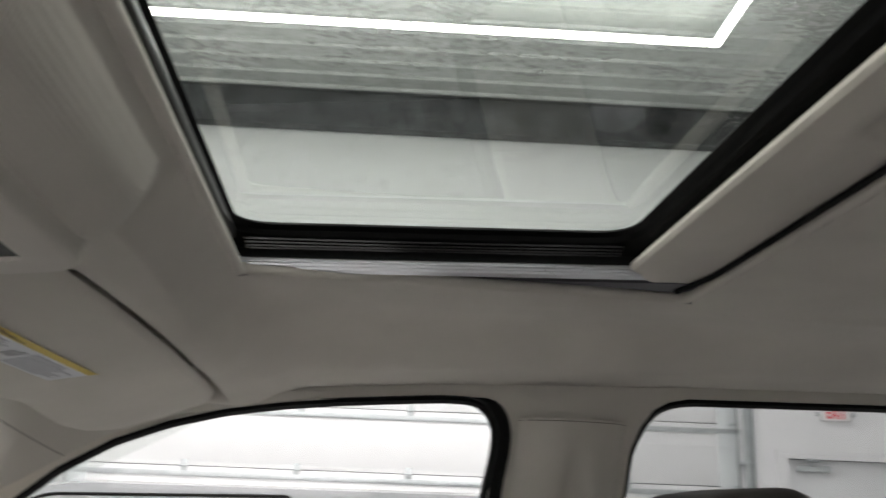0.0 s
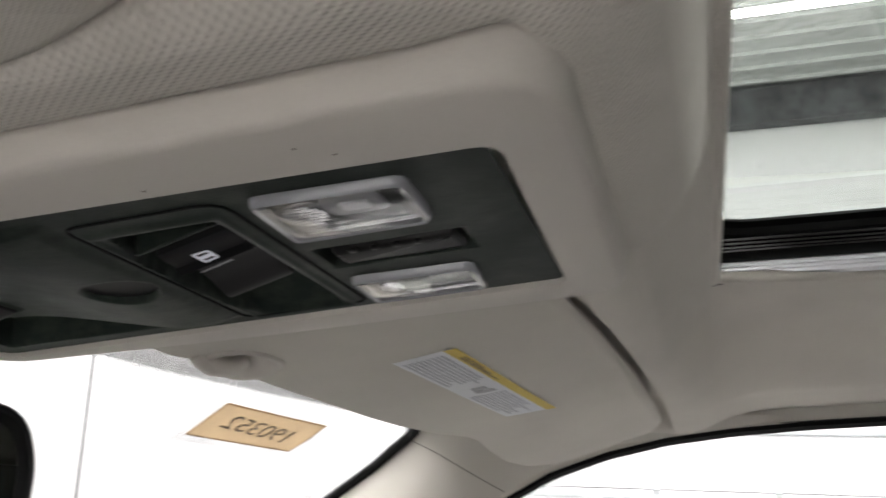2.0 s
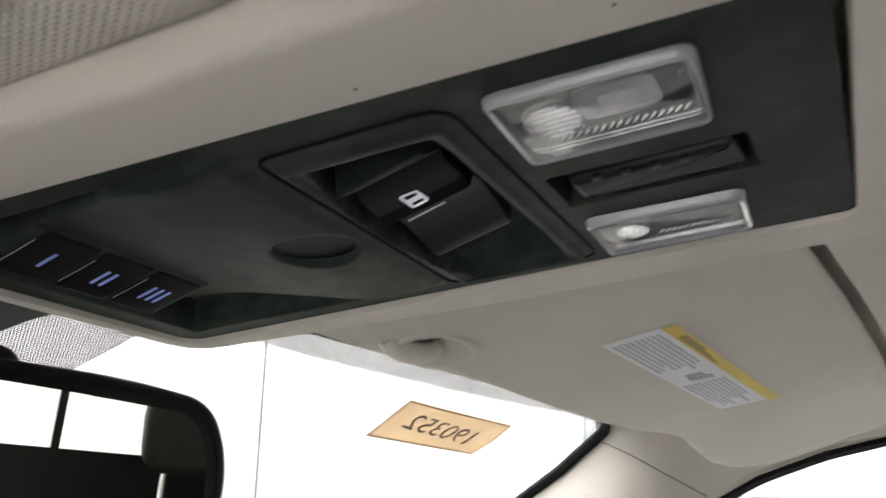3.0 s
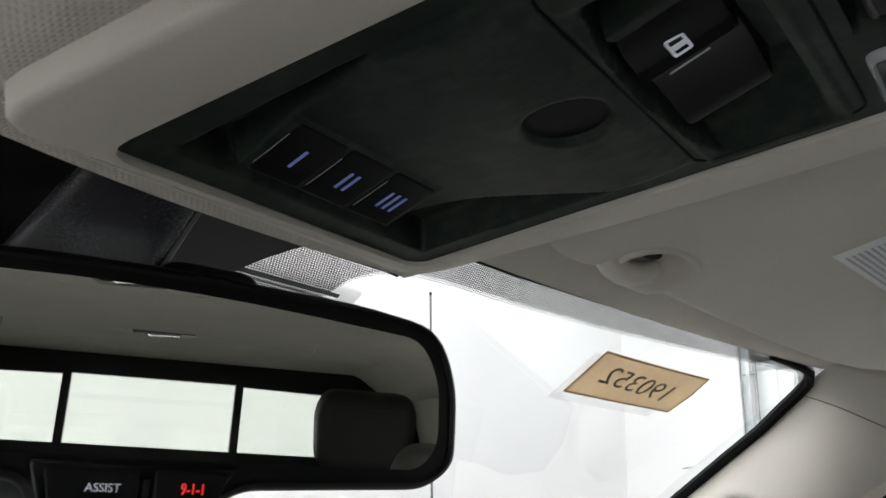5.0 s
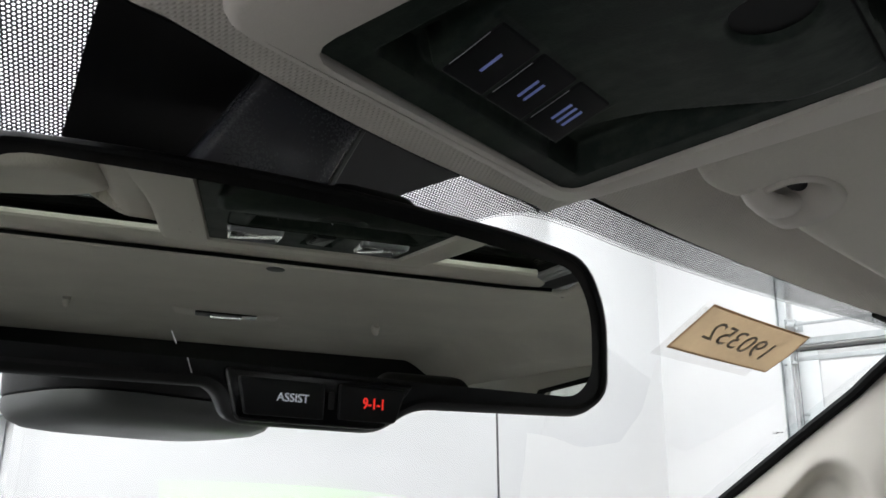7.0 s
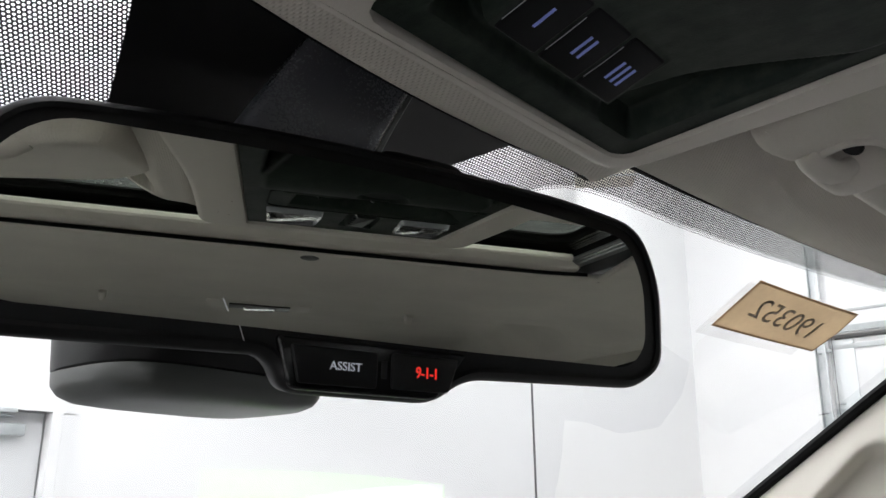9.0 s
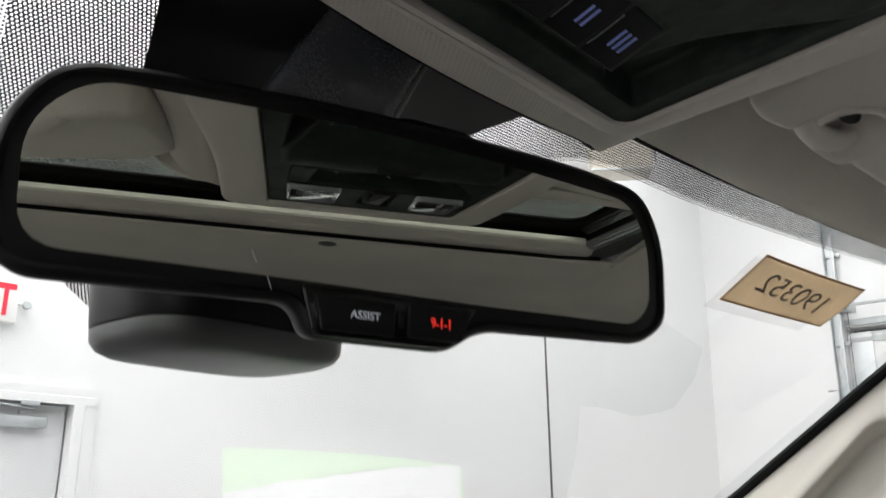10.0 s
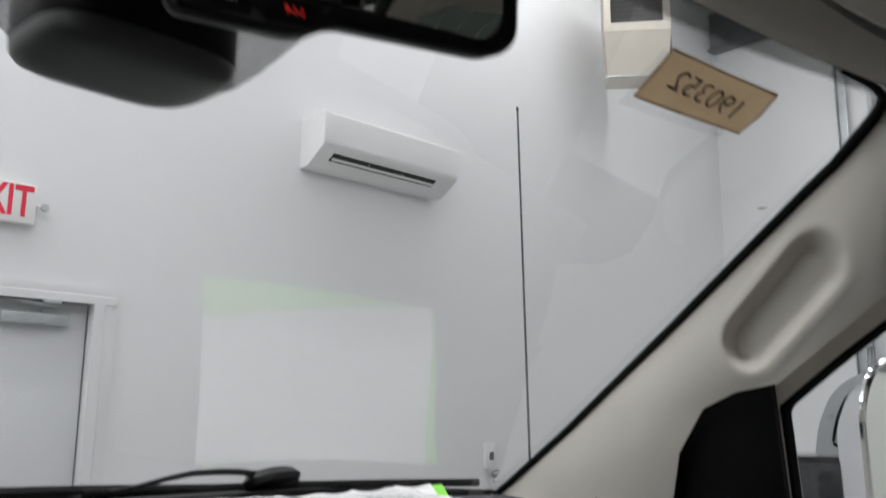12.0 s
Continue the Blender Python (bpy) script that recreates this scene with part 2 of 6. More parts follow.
backlit(M_KRAFT, 0.44)
backlit(M_KRAFT_EDGE, 0.4)
M_TAPE = pane("clear_tape", (0.95, 0.95, 0.95), 0.2, 1.40, dirt=0.05)
M_PAPER = surface("white_paper", (0.80, 0.80, 0.80), 0.45, bump=1.0, fine=70, depth=0.004, vary=0.05, coat=0.9)
M_GREEN = surface("green_paper", (0.22, 0.72, 0.05), 0.6, bump=0.1, vary=0.08)
M_DASH = surface("dark_dash_skin", (0.03, 0.03, 0.032), 0.6, bump=0.5, fine=500, vary=0.2)
M_WALL = surface("white_wall_paint", (0.78, 0.785, 0.79), 0.6, bump=0.04, fine=60, vary=0.02, coarse=0.7, depth=0.0005)
M_DOORPAINT = surface("grey_white_door_paint", (0.68, 0.69, 0.70), 0.45, bump=0.08, fine=120, vary=0.03, coarse=2)
M_FRAMEPAINT = surface("white_frame_paint", (0.74, 0.745, 0.75), 0.4, bump=0.08, fine=120, vary=0.04, coarse=3)
M_STEEL = surface("galvanised_steel", (0.50, 0.53, 0.54), 0.4, 0.6, bump=0.15, fine=60, vary=0.2, coarse=9)
M_DECK = surface("white_metal_deck", (0.58, 0.60, 0.59), 0.5, bump=0.1, fine=40, vary=0.08, coarse=1.2)
M_BEAM = surface("dark_roof_steel", (0.085, 0.09, 0.095), 0.6, bump=0.2, fine=14, vary=1.0, coarse=3.2)
M_FLOOR = surface("sealed_concrete", (0.62, 0.62, 0.61), 0.35, bump=0.1, fine=30, vary=0.12, coarse=1.1)
M_ACWHITE = surface("white_appliance_plastic", (0.80, 0.80, 0.79), 0.35, bump=0.02, fine=200, vary=0.02)
M_HEATER = surface("cream_sheet_metal", (0.62, 0.58, 0.50), 0.45, bump=0.05, fine=60, vary=0.06)
M_EXITRED = glow("red_exit_letters", (0.72, 0.025, 0.055), 0.12)
M_LED = glow("led_tube", (1.0, 0.99, 0.97), 14.0)
M_CABLE = surface("grey_cable", (0.12, 0.12, 0.12), 0.6, bump=0, vary=0.2)
M_CARGREY = surface("grey_car_paint", (0.30, 0.31, 0.32), 0.3, 0.3, bump=0, vary=0.05, coat=0.8)
M_CARBLACK = surface("black_car_paint", (0.012, 0.014, 0.016), 0.25, bump=0, vary=0.1, coat=0.9)
M_DARKGLASS = surface("dark_car_glass", (0.30, 0.31, 0.32), 0.08, bump=0, vary=0.05, coat=1.0)
M_DARKVOID = surface("dark_grille_depth", (0.01, 0.01, 0.01), 0.7, bump=0, vary=0.2)


# ---------------------------------------------------------------- mesh helpers
def part(name, bm, material, parent=None, label="", angle=38):
    me = bpy.data.meshes.new(name)
    bmesh.ops.recalc_face_normals(bm, faces=bm.faces)
    bm.to_mesh(me)
    bm.free()
    me.materials.append(material)
    me.shade_smooth()
    me.set_sharp_from_angle(angle=radians(angle))
    ob = new(name, me)
    if parent:
        ob.parent = parent
    if label:
        ob["label"] = label
    return ob


def thing(name, label, category, m=None, group="", kind=""):
    ob = new(name)
    ob.empty_display_size = 0.05
    if m is not None:
        ob.matrix_world = m
    return tagged(ob, label, category, group, kind)


def moved(bm, m):
    bmesh.ops.transform(bm, matrix=m, verts=bm.verts)
    return bm


def rbox(sx, sy, sz, at=(0, 0, 0), r=0.002, seg=2):
    bm = bmesh.new()
    bmesh.ops.create_cube(bm, size=1, matrix=Matrix.Translation(at) @ Matrix.Diagonal((sx, sy, sz, 1)))
    if r:
        bmesh.ops.bevel(bm, geom=bm.edges[:], offset=min(r, 0.45 * min(sx, sy, sz)), segments=seg, profile=0.5, affect="EDGES", clamp_overlap=True)
    return bm


def rounded(points, r, n=5):
    """A closed outline with its corners rounded; r may be one radius or one a corner."""
    out, k = [], len(points)
    rs = r if isinstance(r, (list, tuple)) else [r] * k
    for i in range(k):
        p, a, b = Vector(points[i]), Vector(points[i - 1]), Vector(points[(i + 1) % k])
        u, v = (a - p), (b - p)
        d = min(rs[i], 0.48 * u.length, 0.48 * v.length)
        p0, p1 = p + u.normalized() * d, p + v.normalized() * d
        for j in range(n):
            t = j / (n - 1)
            out.append(tuple((1 - t) ** 2 * p0 + 2 * t * (1 - t) * p + t * t * p1))
    return out


def inset(points, d):
    """Moves a closed outline inwards by d."""
    k = len(points)
    area = sum(points[i - 1][0] * points[i][1] - points[i][0] * points[i - 1][1] for i in range(k))
    s = 1 if area > 0 else -1
    out = []
    for i in range(k):
        a, b = Vector(points[i - 1]), Vector(points[(i + 1) % k])
        t = (b - a)
        t = t.normalized() if t.length > 1e-9 else Vector((1, 0))
        out.append((points[i][0] - s * t.y * d, points[i][1] + s * t.x * d))
    return out


def loft(rings, closed=True, caps=(False, False)):
    """Faces between rings of equally many points."""
    bm = bmesh.new()
    rows = [[bm.verts.new(p) for p in ring] for ring in rings]
    k = len(rows[0])
    for a, b in zip(rows, rows[1:]):
        for i in range(k if closed else k - 1):
            j = (i + 1) % k
            bm.faces.new((a[i], a[j], b[j], b[i]))
    if caps[0]:
        bm.faces.new(rows[0][::-1])
    if caps[1]:
        bm.faces.new(rows[-1])
    return bm


def slab(outline, z0, z1, r=0.002, seg=3):
    """A flat piece from an outline, its edges at both faces rounded by r."""
    rings, k = [], seg
    h = abs(z1 - z0)
    r = min(r, h * 0.49)
    rings = [[(x, y, z0 + r * (1 - math.cos(a))) for x, y in inset(outline, r * (1 - math.sin(a)))] for a in [i / k * math.pi / 2 for i in range(k + 1)]]
    rings += [[(x, y, z1 - r * (1 - math.cos(a))) for x, y in inset(outline, r * (1 - math.sin(a)))] for a in [math.pi / 2 - i / k * math.pi / 2 for i in range(k + 1)]]
    return loft(rings, caps=(True, True))


def grid(nu, nv, f, uv=None):
    """A sheet of nu x nv cells; f(s, t) gives a point, or None for a cell corner that is left out."""
    bm = bmesh.new()
    vs = [[None] * (nv + 1) for _ in range(nu + 1)]
    for i in range(nu + 1):
        for j in range(nv + 1):
            p = f(i / nu, j / nv)
            vs[i][j] = bm.verts.new(p) if p is not None else None
    layer = bm.loops.layers.uv.new("UVMap") if uv else None
    for i in range(nu):
        for j in range(nv):
            c = [(i, j), (i + 1, j), (i + 1, j + 1), (i, j + 1)]
            q = [vs[a][b] for a, b in c]
            if all(q):
                fc = bm.faces.new(q)
                if uv:
                    for lp, (a, b) in zip(fc.loops, c):
                        lp[layer].uv = uv(a / nu, b / nv)
    return bm


def tube(points, r, n=8, closed=False, flat=1.0):
    """A round (or flattened) bar along points."""
    pts = [Vector(p) for p in points]
    rings, k = [], len(pts)
    up = Vector((0.13, 0.27, 0.95))
    for i in range(k):
        a, b = (pts[i - 1] if i or closed else pts[i]), (pts[(i + 1) % k] if i < k - 1 or closed else pts[i])
        t = (b - a).normalized()
        s = t.cross(up).normalized()
        v = s.cross(t)
        rr = r(i / max(1, k - 1)) if callable(r) else r
        rings.append([tuple(pts[i] + (s * math.cos(w) + v * math.sin(w) * flat) * rr) for w in [2 * math.pi * j / n for j in range(n)]])
    if closed:
        rings.append(rings[0])
        bm = loft(rings)
        bmesh.ops.remove_doubles(bm, verts=bm.verts, dist=1e-7)
        return bm
    return loft(rings, caps=(True, True))


def spun(profile, n=20, axis_at=(0, 0, 0)):
    """A turned piece: profile of (radius, height) about z."""
    ax = Vector(axis_at)
    rings = [[tuple(ax + Vector((r * math.cos(2 * math.pi * j / n), r * math.sin(2 * math.pi * j / n), z))) for j in range(n)] for r, z in profile]
    return loft(rings, caps=(True, True))


def holed(outer, holes, place, thick):
    """A plate with openings: outlines in 2D, place(u, v, d) puts a point at depth d."""
    bm = bmesh.new()
    loops = [outer] + list(holes)
    edges = []
    for loop in loops:
        vs = [bm.verts.new((x, y, 0)) for x, y in loop]
        edges += [bm.edges.new((vs[i], vs[(i + 1) % len(vs)])) for i in range(len(vs))]
    bmesh.ops.triangle_fill(bm, use_beauty=True, edges=edges)
    front = bm.faces[:]
    res = bmesh.ops.extrude_face_region(bm, geom=front)
    back = {v for v in res["geom"] if isinstance(v, bmesh.types.BMVert)}
    for v in bm.verts:
        v.co = Vector(place(v.co.x, v.co.y, thick if v in back else 0.0))
    return bm


def join(*bms):
    out = bmesh.new()
    for b in bms:
        me = bpy.data.meshes.new("tmp")
        b.to_mesh(me)
        b.free()
        out.from_mesh(me)
        bpy.data.meshes.remove(me)
    return out


def lettering(name, body, size, material, parent, m, shear=0.0, thick=0.0002, label="", bold=0.0):
    """Characters in the built-in font as a flat mesh, centred on m."""
    cu = bpy.data.curves.new("letters", "FONT")
    cu.body, cu.size, cu.shear, cu.extrude = body, size, shear, thick
    cu.align_x, cu.align_y = "CENTER", "CENTER"
    cu.offset = bold
    cu.resolution_u = 4
    tmp = bpy.data.objects.new("letters", cu)
    scene.collection.objects.link(tmp)
    me = bpy.data.meshes.new_from_object(tmp.evaluated_get(bpy.context.evaluated_depsgraph_get()))
    bpy.data.objects.remove(tmp)
    me.name = name
    me.materials.clear()
    me.materials.append(material)
    ob = new(name, me)
    ob.parent = parent
    ob.matrix_local = m
    if label:
        ob["label"] = label
    return ob


def sm(a, b, t):
    t = min(1, max(0, (t - a) / (b - a)))
    return t * t * (3 - 2 * t)


def along(x, table):
    """Linear interpolation in a short table of (x, value)."""
    if x <= table[0][0]:
        return table[0][1]
    for (x0, v0), (x1, v1) in zip(table, table[1:]):
        if x <= x1:
            return v0 + (v1 - v0) * (x - x0) / (x1 - x0)
    return table[-1][1]


# ---------------------------------------------------------------- workshop shell
def room_box(name, x0, x1, y0, y1, z0, z1, material, r=0.0):
    bm = rbox(x1 - x0, y1 - y0, z1 - z0, ((x0 + x1) / 2, (y0 + y1) / 2, (z0 + z1) / 2), r)
    return part(name, moved(bm, ROOM), material)


FDOOR = (0.707, 1.687, 2.155)      # walk door in the front wall: x0, x1, height of the opening
RDOOR = (-5.42, -4.32, 2.38)    # walk door in the wall with the roller door: y0, y1, height
GDOOR = (-3.86, 2.90, 3.36)     # sectional door: y0, y1, height

tagged(room_box("floor", LEFT_X - 0.3, RIGHT_X + 0.3, BACK_Y - 0.3, FRONT_Y + 0.3, -0.15, 0.0, M_FLOOR), "grey sealed concrete workshop floor", "floor", kind="structure")

x0, x1, dh = FDOOR
bm = holed([(LEFT_X - 0.3, 0), (x0, 0), (x0, dh), (x1, dh), (x1, 0), (RIGHT_X + 0.3, 0), (RIGHT_X + 0.3, DECK_Z + 0.2), (LEFT_X - 0.3, DECK_Z + 0.2)], [], lambda u, v, d: ROOM @ Vector((u, FRONT_Y + d, v)), 0.2)
tagged(part("wall_north", bm, M_WALL), "plain white painted workshop wall", "wall", kind="structure")
g0, g1, gh = GDOOR
r0, r1, rh = RDOOR
bm = holed([(BACK_Y, 0), (r0, 0), (r0, rh), (r1, rh), (r1, 0), (g0, 0), (g0, gh), (g1, gh), (g1, 0), (FRONT_Y, 0), (FRONT_Y, DECK_Z + 0.2), (BACK_Y, DECK_Z + 0.2)], [], lambda u, v, d: ROOM @ Vector((RIGHT_X + d, u, v)), 0.2)
tagged(part("wall_east", bm, M_WALL), "white painted wall with a sectional door opening", "wall", kind="structure")
tagged(room_box("wall_west", LEFT_X - 0.2, LEFT_X, BACK_Y, FRONT_Y, 0, DECK_Z + 0.2, M_WALL), "plain white painted workshop wall", "wall", kind="structure")
tagged(room_box("wall_south", LEFT_X - 0.2, RIGHT_X + 0.2, BACK_Y - 0.2, BACK_Y, 0, DECK_Z + 0.2, M_WALL), "plain white painted workshop wall", "wall", kind="structure")

# added low wall: pale in the rear window, the unlit bay dark above it
tagged(room_box("wall_partition_added", LEFT_X, RIGHT_X, -6.30, -6.15, 0, 3.1, M_WALL), "low white wall behind the rear window, added to leave a dark bay above", "wall", kind="structure")

# corrugated deck: raised ribs along the room
prof = []
x = LEFT_X - 0.2
while x < RIGHT_X + 0.2:
    prof += [(x, 0.0), (x + 0.245, 0.0), (x + 0.252, -0.035), (x + 0.290, -0.035), (x + 0.297, 0.0)]
    x += 0.30
bm = grid(len(prof) - 1, 1, lambda s, t: ROOM @ Vector((prof[round(s * (len(prof) - 1))][0], BACK_Y - 0.2 + t * (FRONT_Y - BACK_Y + 0.4), DECK_Z + prof[round(s * (len(prof) - 1))][1])))
tagged(part("ceiling", bm, M_DECK, angle=20), "white ribbed metal roof deck", "ceiling", kind="structure")
cover = room_box("roof_cover", LEFT_X - 0.3, RIGHT_X + 0.3, BACK_Y - 0.3, FRONT_Y + 0.3, DECK_Z + 0.1, DECK_Z + 0.2, M_DECK)
tagged(cover, "plain upper side of the workshop roof", "roof", kind="structure")


def roof_beam(x, y0, y1, h, material, label):
    """A steel I-beam along the room."""
    bm = join(rbox(0.012, y1 - y0, h, (0, 0, 0), 0.002), rbox(0.16, y1 - y0, 0.014, (0, 0, h / 2), 0.002), rbox(0.16, y1 - y0, 0.014, (0, 0, -h / 2), 0.002))
    ob = part("roof_beam", moved(bm, ROOM @ pose(x, (y0 + y1) / 2, DECK_Z - h / 2 - 0.008)), material)
    return tagged(ob, label, "beam", "roof beams")


roof_beam(RIGHT_X - 0.10, BACK_Y + 0.02, FRONT_Y - 0.02, 0.44, M_BEAM, "dark steel roof beam under the white deck")
roof_beam(0.0, BACK_Y + 0.02, FRONT_Y - 0.02, 0.30, M_BEAM, "dark steel roof beam under the white deck")
roof_beam(LEFT_X + 0.10, BACK_Y + 0.02, FRONT_Y - 0.02, 0.42, M_BEAM, "dark steel roof beam under the white deck")


def led_loop(x0, x1, y0, y1):
    t = thing("led_light_loop", "white LED tubes joined into a hanging rectangle, the left one added", "ceiling light", ROOM @ pose((x0 + x1) / 2, (y0 + y1) / 2, LED_Z), "LED loops")
    w, d = x1 - x0, y1 - y0
    for sx in (-1, 1):
        part("led_tube", rbox(0.07, d + 0.07, 0.05, (sx * w / 2, 0, 0), 0.012), M_LED, t)
    for sy in (-1, 1):
        part("led_tube", rbox(w - 0.07, 0.07, 0.05, (0, sy * d / 2, 0), 0.012), M_LED, t)
    for sx in (-1, 1):
        for sy in (-1, 1):
            part("hanger_wire", tube([(sx * w / 2, sy * d / 2, 0.02), (sx * w / 2, sy * d / 2, DECK_Z - LED_Z)], 0.003, 6), M_STEEL, t)
    return t


for loop in LED_LOOPS:
    led_loop(*loop)


def walk_door(name, m, w, h, closer_side, label):
    """A flush steel door with frame and overhead closer; local x along the wall, y into the wall, z up."""
    t = thing(name, label, "door", m, kind="structure")
    f = 0.100
    part("door_leaf", rbox(w - 0.026, 0.045, h - 0.020, (0, 0.085, h / 2 - 0.006), 0.003), M_DOORPAINT, t)
    for sx in (-1, 1):
        prof = [(0, -0.030), (f * 0.55, -0.030), (f * 0.60, -0.022), (f + 0.02, -0.022), (f + 0.02, 0.0), (f * 0.45, 0.0), (f * 0.45, 0.045), (0, 0.045)]
        ring = lambda z: [(sx * (w / 2 - 0.012 + a), b, z) for a, b in prof]
        part("door_frame", loft([ring(0.0), ring(h - 0.012)], caps=(True, True)), M_FRAMEPAINT, t)
    prof = [(0, -0.0305), (f * 0.55, -0.0305), (f * 0.60, -0.0225), (f + 0.02, -0.0225), (f + 0.02, 0.0), (f * 0.45, 0.0), (f * 0.45, 0.045), (0, 0.045)]
    ring = lambda x: [(x, b, h - 0.012 + 0.72 * a) for a, b in prof]
    part("door_frame", loft([ring(-w / 2 - f - 0.008), ring(w / 2 + f + 0.008)], caps=(True, True)), M_FRAMEPAINT, t)
    c = part("door_closer", rbox(0.34, 0.06, 0.06, (closer_side * (w / 2 - 0.29), 0.03, h - 0.105), 0.012, 3), M_STEEL, t, "grey metal door closer")
    x = closer_side * (w / 2 - 0.20)
    part("closer_arm", tube([(x - closer_side * 0.06, 0.03, h - 0.08), (x - closer_side * 0.06, 0.02, h - 0.055), (x + closer_side * 0.0, -0.01, h - 0.045), (x - closer_side * 0.14, -0.03, h - 0.035), (x - closer_side * 0.19, -0.03, h - 0.03)], 0.008, 8, flat=0.6), M_STEEL, c)
    part("closer_bracket", rbox(0.09, 0.03, 0.025, (x - closer_side * 0.03, -0.025, h - 0.018), 0.005), M_STEEL, c)
    part("lever_handle", join(spun([(0.026, 0), (0.026, 0.01)], 16), rbox(0.12, 0.02, 0.018, (-0.05, 0.0, 0.05), 0.006)), M_STEEL, t).matrix_local = pose(-closer_side * (w / 2 - 0.07), 0.052, 1.0, 90)
    return t


walk_door("door_1", ROOM @ pose((x0 + x1) / 2, FRONT_Y, 0), x1 - x0, dh + 0.012, 1, "closed white steel door with an overhead closer in a white frame")
walk_door("door_2", ROOM @ pose(RIGHT_X, (r0 + r1) / 2, 0, 0, 0, -90), r1 - r0, rh, -1, "closed grey-white steel door with an overhead closer")


def exit_sign(m, w, h, emergency):
    t = thing("exit_sign", "white exit sign with red letters on the wall", "sign", m, "exit signs")
    part("housing", rbox(w, 0.055, h, (0, -0.0285, 0), 0.006, 3), M_ACWHITE, t)
    lettering("letters", "EXIT", h * 1.08, M_EXITRED, t, pose(0, -0.0572, 0, 90) @ Matrix.Diagonal((0.68, 1.0, 1, 1)), thick=0.0008, bold=0.005, label="red letters reading EXIT")
    for sx in (-1, 1):
        lamp = part("emergency_lamp", spun([(0.010, 0), (0.019, 0.006), (0.022, 0.022), (0.018, 0.026)], 16), M_STEEL, t)
        lamp.matrix_local = pose(sx * (w / 2 + 0.045), -0.03, -0.01, 75)
        part("lamp_arm", tube([(sx * w / 2, -0.028, 0), (sx * (w / 2 + 0.04), -0.03, 0)], 0.008, 8), M_ACWHITE, t)
    return t


exit_sign(ROOM @ pose(1.150, FRONT_Y, 2.626), 0.345, 0.205, True)
exit_sign(ROOM @ pose(RIGHT_X, -4.85, 2.83, 0, 0, -90), 0.29, 0.14, True)


def sectional_door():
    t = thing("sectional_door", "closed white sectional overhead door with steel hinges", "garage door", ROOM @ pose(RIGHT_X, (g0 + g1) / 2, 0, 0, 0, -90), kind="structure")
    w, sec = g1 - g0, 0.625
    z, i = 0.19, 0
    part("bottom_seal", rbox(w, 0.05, 0.185, (0, 0.06, 0.0955), 0.01), M_DOORPAINT, t)
    while z < gh - 0.1:
        part("door_panel", rbox(w, 0.05, sec - 0.008, (0, 0.06, z + sec / 2), 0.006, 2), M_FRAMEPAINT, t)
        part("panel_rib", rbox(w, 0.018, 0.05, (0, 0.027, z + sec - 0.075), 0.004), M_STEEL, t)
        for k in range(7):
            x = -w / 2 + 0.06 + k * (w - 0.12) / 6
            part("hinge", join(rbox(0.07, 0.006, 0.12, (x, 0.031, z + 0.002), 0.002), tube([(x - 0.04, 0.022, z), (x + 0.04, 0.022, z)], 0.012, 8)), M_STEEL, t)
        z += sec
    for k in range(4):
        x = -w / 2 + 0.9 + k * 1.55
        fr = part("window_frame", holed([(x - 0.33, 1.52), (x + 0.33, 1.52), (x + 0.33, 1.79), (x - 0.33, 1.79)], [[(x - 0.30, 1.55), (x + 0.30, 1.55), (x + 0.30, 1.76), (x - 0.30, 1.76)]], lambda u, v, d: (u, 0.034 - d, v), 0.012), M_FRAMEPAINT, t)
        part("pane", rbox(0.60, 0.006, 0.21, (x, 0.03, 1.655), 0), M_WHITEGLASS, fr)
    for sx in (-1, 1):
        part("end_stile", rbox(0.22, 0.012, gh - 0.2, (sx * (w / 2 - 0.125), 0.026, gh / 2 + 0.05), 0.003), M_STILE, t, "pale steel end stile")
        top = 5.25
        tr = part("track", join(rbox(0.012, 0.07, top, (sx * (w / 2 + 0.03), -0.05, top / 2), 0.002), rbox(0.03, 0.012, top, (sx * (w / 2 + 0.012), -0.085, top / 2), 0.002)), M_STEEL, t)
        part("jamb_angle", join(rbox(0.085, 0.008, top, (sx * (w / 2 + 0.075), -0.006, top / 2), 0.002), rbox(0.008, 0.05, top, (sx * (w / 2 + 0.115), -0.028, top / 2), 0.002)), M_STEEL, tr)
        for k in range(6):
            part("track_bracket", rbox(0.14, 0.05, 0.03, (sx * (w / 2 + 0.03), -0.02, 0.5 + 0.9 * k), 0.003), M_STEEL, tr)
        part("bearing_plate", join(rbox(0.012, 0.16, 0.13, (sx * (w / 2 + 0.005), -0.085, gh + 0.20), 0.003), rbox(0.13, 0.008, 0.11, (sx * (w / 2 - 0.06), -0.006, gh + 0.20), 0.003)), M_STEEL, t)
        part("cable_drum", tube([(sx * (w / 2 - 0.03), -0.13, gh + 0.20), (sx * (w / 2 - 0.10), -0.13, gh + 0.20)], 0.055, 16), M_STEEL, t)
        part("cable", tube([(sx * (w / 2 - 0.05), -0.03, 0.1), (sx * (w / 2 - 0.05), -0.03, gh + 0.2)], 0.004, 6), M_CABLE, t)
    part("spring_shaft", tube([(-w / 2 - 0.02, -0.13, gh + 0.20), (w / 2 + 0.02, -0.13, gh + 0.20)], 0.016, 8), M_STEEL, t)
    for x in (-1.2, 1.2):
        part("torsion_spring", tube([(x - 0.9, -0.13, gh + 0.20), (x + 0.9, -0.13, gh + 0.20)], 0.045, 12), M_CABLE, t)
    part("header_angle", join(rbox(w, 0.008, 0.07, (0, -0.008, gh + 0.045), 0.002), rbox(w, 0.05, 0.008, (0, -0.029, gh + 0.014), 0.002)), M_STEEL, t)
    return t


